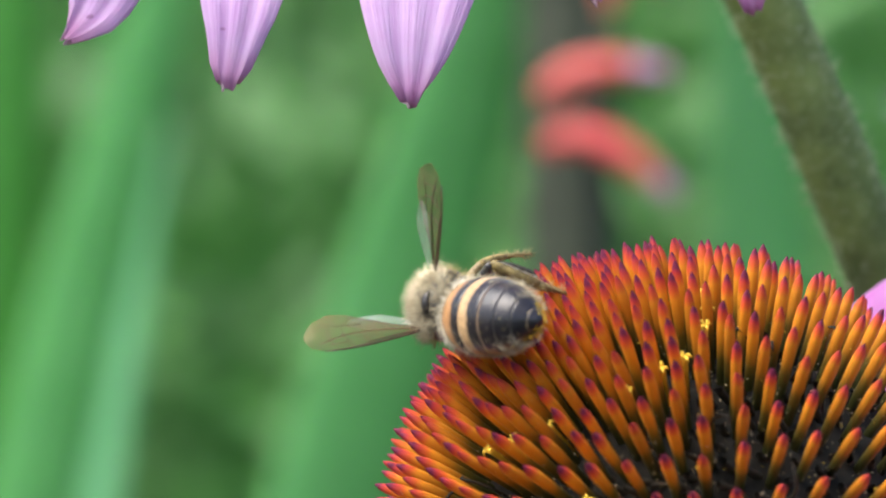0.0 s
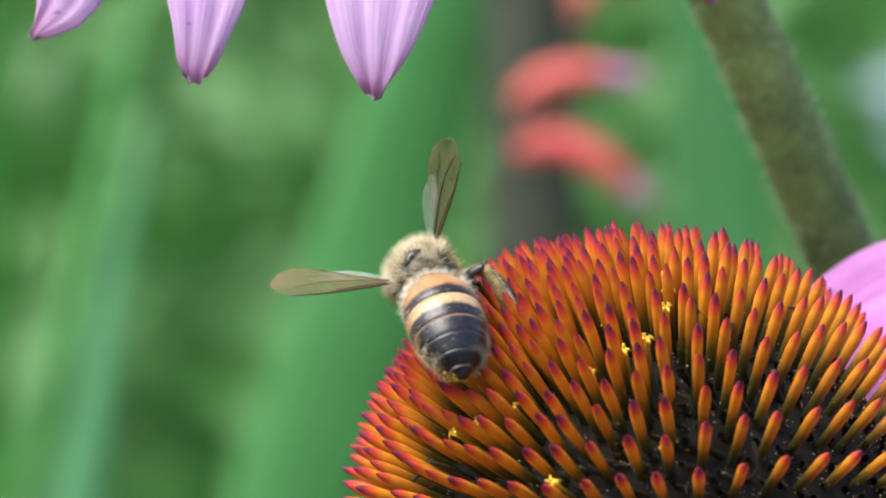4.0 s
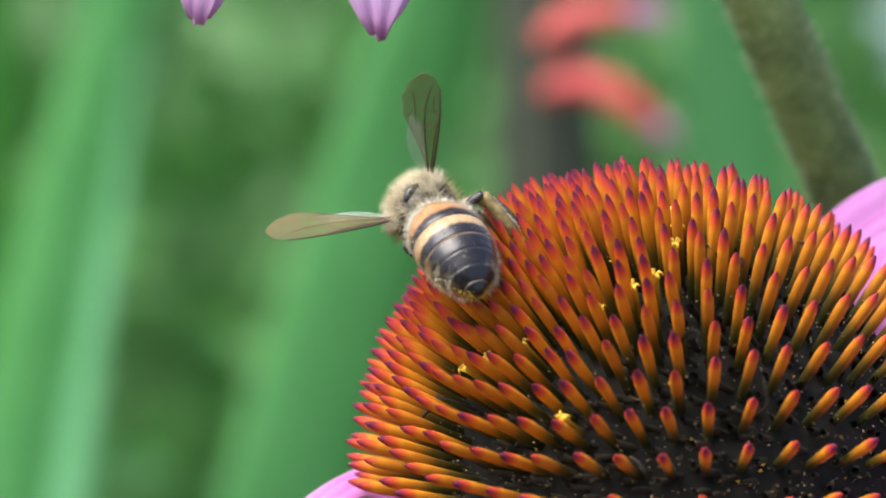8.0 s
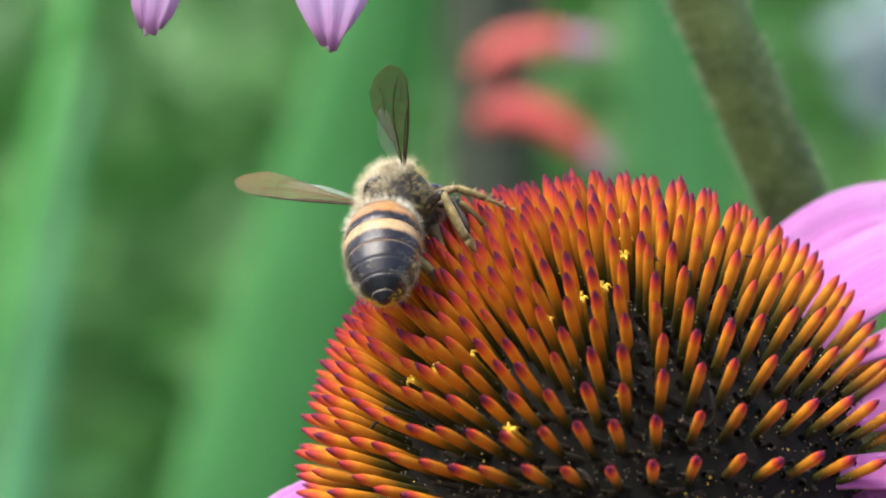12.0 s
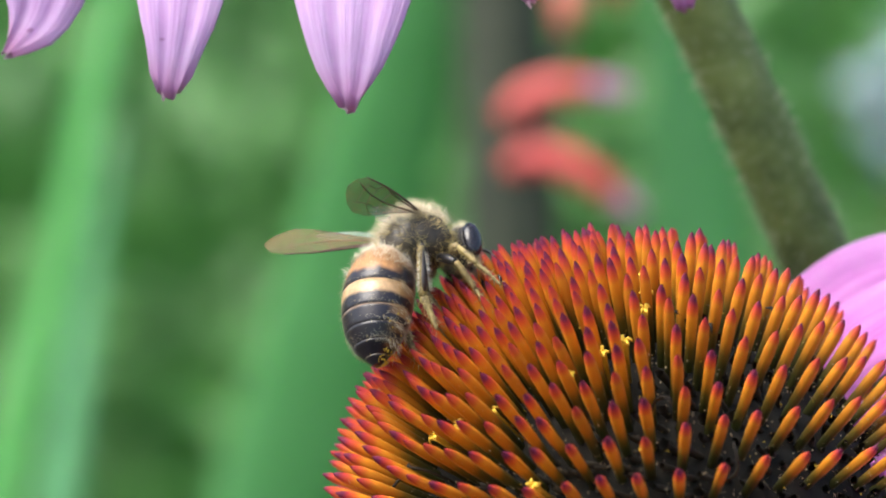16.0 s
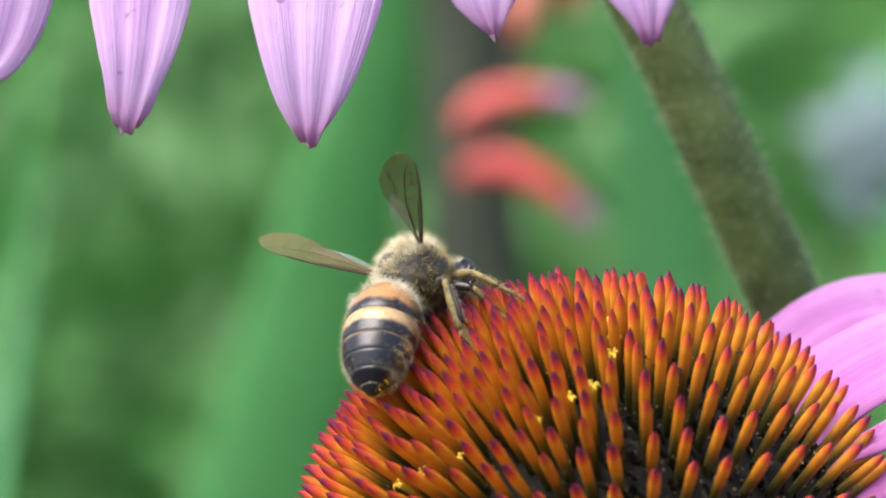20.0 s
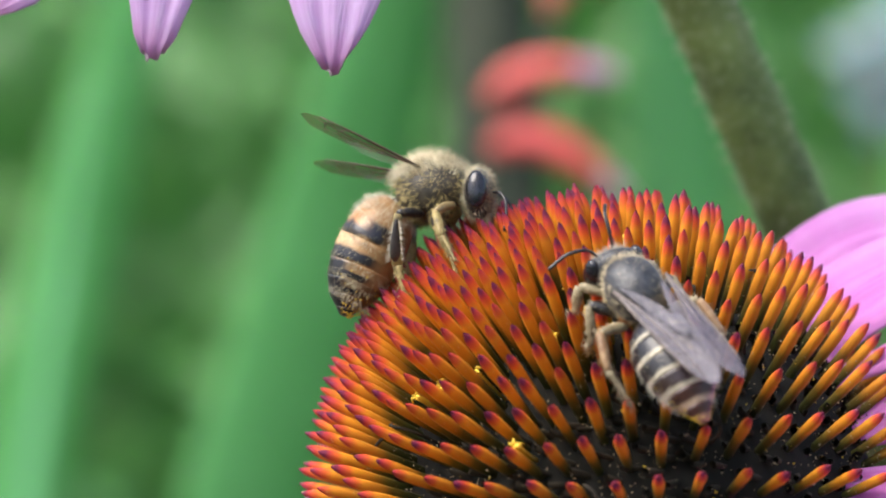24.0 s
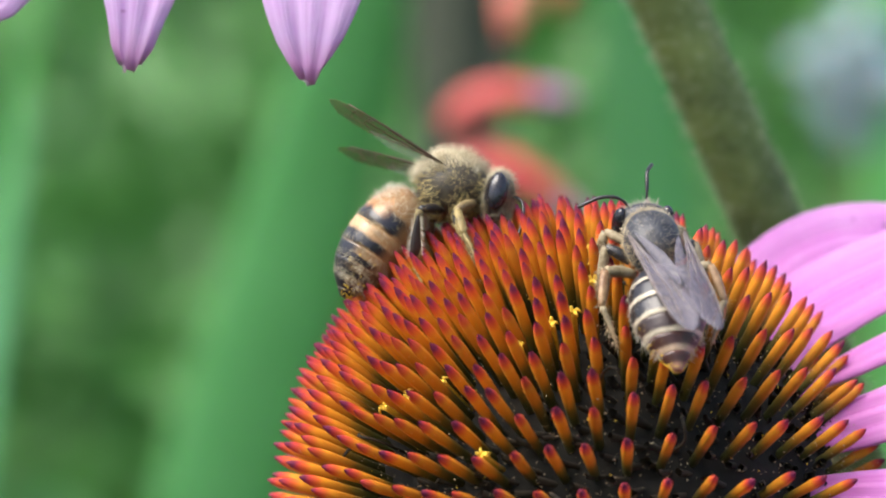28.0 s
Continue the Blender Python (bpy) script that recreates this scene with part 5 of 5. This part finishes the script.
    walk(HONEY_ABDOMEN, [(t, pose((-1.55 - 0.4 * k) * MM, (0.75 - 0.4 * k) * MM, (-0.3 - 0.1 * k) * MM, a, b, c)) for t, a, b, c, k in (
        (0, 8.3, -6.9, 0.2, 0),
        (1, 33.4, -15.7, -17.2, 0),
        (2, 45.6, -25.4, -31.7, 0),
        (5, 43.1, -25.2, -25.8, 0),
        (6, 43.1, -24.5, -25.9, 0),
        (7, 42.4, -23.8, -20.8, 0),
        (8, 43.3, -21.0, -23.1, 0),
        (9, 36.4, -23.2, -8.6, 0),
        (10, 34.0, -19.6, -11.2, 0),
        (11, 33.1, -28.0, -11.0, 0),
        (12, 33.7, -21.9, -10.7, 0),
        (14.5, 27.6, -25.1, -3.2, 0),
        (15, 26.5, -26.8, -0.2, 0),
        (15.5, 26.8, -25.1, 0.5, 0),
        (16, 13.0, -57.8, -4.8, 0),
        (17, 24.9, -32.7, -5.1, 0),
        (18, 31.0, -32.3, -21.3, 0),
        (19, 14.5, -40.3, 6.6, 0),
        (20, 24.3, -29.9, -7.4, 0),
        (21, 23.5, -31.8, -6.3, 0),
        (21.5, 23.5, -31.8, -6.3, 0),
        (23.5, -2.7, -44.9, 2.1, 1),
        (24, -2.6, -48.3, 1.9, 1),
        (25, -3.4, -47.3, 2.7, 1),
        (26, -5.9, -40.3, 5.2, 1),
        (26.5, -4.3, -43.6, 3.4, 1),
        (27, -4.3, -39.9, 3.8, 1),
        (27.5, -3.7, -43.3, 3.2, 1),
        (28, -4.5, -39.4, 4.1, 1),
    )])
    walk(HONEY_WINGS[0], [(t, pose(-0.2 * MM, 1.5 * MM, 0.95 * MM, a, b, c)) for t, a, b, c in (
        (0, -89.7, -71.1, 116.2),
        (1, -54.3, -53.2, 98.7),
        (2, -60.3, -46.3, 102.0),
        (5, -49.5, -34.0, 93.4),
        (6, -56.9, -28.1, 103.9),
        (7, -45.6, -45.3, 82.9),
        (8, -40.0, -41.7, 77.0),
        (9, -61.0, -34.3, 124.2),
        (10, -48.4, -44.3, 111.1),
        (11, -49.9, -53.9, 113.4),
        (12, -49.7, -52.0, 113.0),
        (14.5, -59.2, -39.5, 130.9),
        (15, -61.6, -39.0, 134.7),
        (15.5, -62.2, -34.8, 137.1),
        (16, -66.6, -12.5, 152.8),
        (17, -63.7, -33.6, 144.2),
        (18, -61.8, -39.5, 144.2),
        (19, -58.7, -24.9, 137.9),
        (20, -59.6, -48.5, 141.8),
        (21, -59.3, -47.3, 141.2),
        (21.5, -72.9, -37.2, 161.2),
        (23.5, 11.3, 1.0, -141.4),
        (24, 13.9, -15.5, 173.0),
        (25, 7.6, -13.1, -164.1),
        (26, 8.3, -6.8, -165.7),
        (26.5, 8.0, -10.2, -165.1),
        (27, 8.2, -5.4, -133.4),
        (27.5, 16.9, -18.5, 167.8),
        (28, 16.9, -18.5, 167.8),
    )])
    walk(HONEY_WINGS[1], [(t, pose(-0.2 * MM, -1.5 * MM, 0.95 * MM, a, b, c)) for t, a, b, c in (
        (0, -149.1, -20.6, -133.9),
        (1, -137.4, -34.6, -139.7),
        (2, -129.4, -31.8, -151.3),
        (5, -100.4, -35.4, -151.2),
        (6, -97.3, -34.0, -154.2),
        (7, -73.5, -37.4, -154.2),
        (8, -72.3, -39.4, -155.9),
        (9, -62.9, -36.2, -142.6),
        (10, -37.4, -34.1, -144.0),
        (11, -41.0, -34.2, -137.5),
        (12, -43.5, -33.8, -133.0),
        (14.5, -33.1, -27.2, -130.2),
        (15, -30.8, -26.6, -131.6),
        (15.5, -29.2, -24.8, -130.3),
        (16, 28.6, 0.9, -151.1),
        (17, -13.4, -29.1, -134.7),
        (18, -22.7, -31.3, -122.5),
        (19, -18.6, -23.6, -130.9),
        (20, -25.4, -28.7, -128.4),
        (21, -28.2, -31.9, -123.0),
        (21.5, -32.1, -42.1, -117.0),
        (23.5, 8.0, -22.0, -164.7),
        (24, 5.0, -28.2, -160.0),
        (24.5, 6.0, -28.0, -158.0),
        (25, -15.0, -18.3, -105.3),
        (26, 15.0, -28.9, -144.1),
        (26.5, 8.0, -14.5, -126.5),
        (27, 10.0, -15.0, -141.0),
        (27.5, 8.0, -21.1, -148.2),
        (28, 8.0, -31.8, -162.1),
    )])
    # it feeds with its head bent down and lifts it now and then: seconds, degrees
    neck = Vector((1.5, 0, -0.3)) * MM
    walk(HONEY_HEAD, [(t, Matrix.Translation(neck) @ pose(0, 0, 0, 0, a, 0) @ Matrix.Translation(-neck)) for t, a in (
        (0, 58), (8, 58), (14.5, 52), (15.5, 52), (16, 8), (17, 46), (21.5, 46), (23.5, 0), (24, 4), (25, 14), (26.5, 10), (27, 0), (28, 12))])
    # the small bee flies in, lands and climbs
    walk(SMALL_BEE, [(t, spot(x, y, z, a, b, c)) for t, x, y, z, a, b, c in (
        (0, -44.89, -30.00, 9.91, 22.3, -8.3, 22.4),
        (20, -39.74, -30.00, 12.47, 22.3, -8.3, 22.4),
        (20.2, -24.10, -26.00, 8.48, 23.6, -11.7, 16.8),
        (20.3, -17.32, -24.00, -0.02, 23.3, -18.1, 17.7),
        (20.4, 3.02, -22.00, -4.77, 24.1, -27.6, 34.8),
        (20.5, 12.52, -14.11, -3.26, -12.9, -32.4, 102.3),
        (20.6, 13.2, -14.2, -4.0, -14, -58, 98),
        (20.8, 13.2, -14.4, -3.0, -26, -60, 110),
        (20.92, 11.9, -14.5, -3.7, -34, -61, 122),
        (21.08, 11.9, -14.5, -3.7, -34, -61, 122),
        (21.2, 11.4, -14.58, -4.1, -36, -62, 124),
        (21.5, 10.9, -14.12, -2.9, -32, -58, 118),
        (23.5, 10.2, -13.12, -0.95, -24, -44, 125),
        (25, 9.7, -12.92, -0.5, -26, -44, 125),
        (25.5, 9.7, -13.05, -0.7, -24, -43, 122),
        (26, 11.38, -11.82, 0.48, -4, -46, 106),
        (26.2, 13.00, -11.29, 0.58, -4, -44, 84.4),
        (26.8, 11.98, -11.58, 0.60, -8, -43, 93.9),
        (27.4, 12.65, -10.87, 1.14, -6, -41, 92.3),
        (28, 13.09, -9.45, 2.29, -3, -43.3, 100.1),
    )])
    walk(SMALL_WINGS[0], [(t, pose(-0.45 * MM, 1.35 * MM, 0.95 * MM, a, b, c)) for t, a, b, c in (
        (0, -166.6, -35.0, 100.0),
        (20, -166.6, -35.0, 100.0),
        (20.2, -166.6, -35.0, 100.0),
        (20.3, -166.6, -35.0, 100.0),
        (20.4, -165.8, -30.0, 105.0),
        (20.5, -164.9, -20.0, 135.0),
        (20.6, -166.0, -4.0, -174.0),
        (20.8, -166.0, -4.0, -174.0),
        (21.2, -166.0, -4.0, -174.0),
        (21.5, -166.0, -4.0, -174.0),
        (23.5, -166.0, -4.0, -167.0),
        (25, -166.0, -4.0, -167.0),
        (25.5, -166.0, -4.0, -167.0),
        (26, -166.0, -4.0, -174.0),
        (26.2, -166.0, -4.0, -174.0),
        (26.8, -166.0, -4.0, -174.0),
        (27.4, -166.0, -4.0, -167.0),
        (28, -166.0, -4.0, -167.0),
    )])
    walk(SMALL_WINGS[1], [(t, pose(-0.45 * MM, -1.35 * MM, 0.95 * MM, a, b, c)) for t, a, b, c in (
        (0, -13.4, -35.0, -100.0),
        (20, -13.4, -35.0, -100.0),
        (20.2, -13.4, -35.0, -100.0),
        (20.3, -13.4, -35.0, -100.0),
        (20.4, -14.2, -30.0, -105.0),
        (20.5, -15.1, -20.0, -120.0),
        (20.6, -14.0, -5.0, 173.0),
        (20.8, -14.0, -5.0, 173.0),
        (21.2, -14.0, -5.0, 173.0),
        (21.5, -14.0, -5.0, 173.0),
        (23.5, -14.0, -5.0, -178.0),
        (25, -14.0, -5.0, -178.0),
        (25.5, -14.0, -5.0, -178.0),
        (26, -14.0, -5.0, 173.0),
        (26.2, -14.0, -5.0, 173.0),
        (26.8, -14.0, -5.0, 173.0),
        (27.4, -14.0, -5.0, -178.0),
        (28, -14.0, -5.0, -178.0),
    )])


motions()
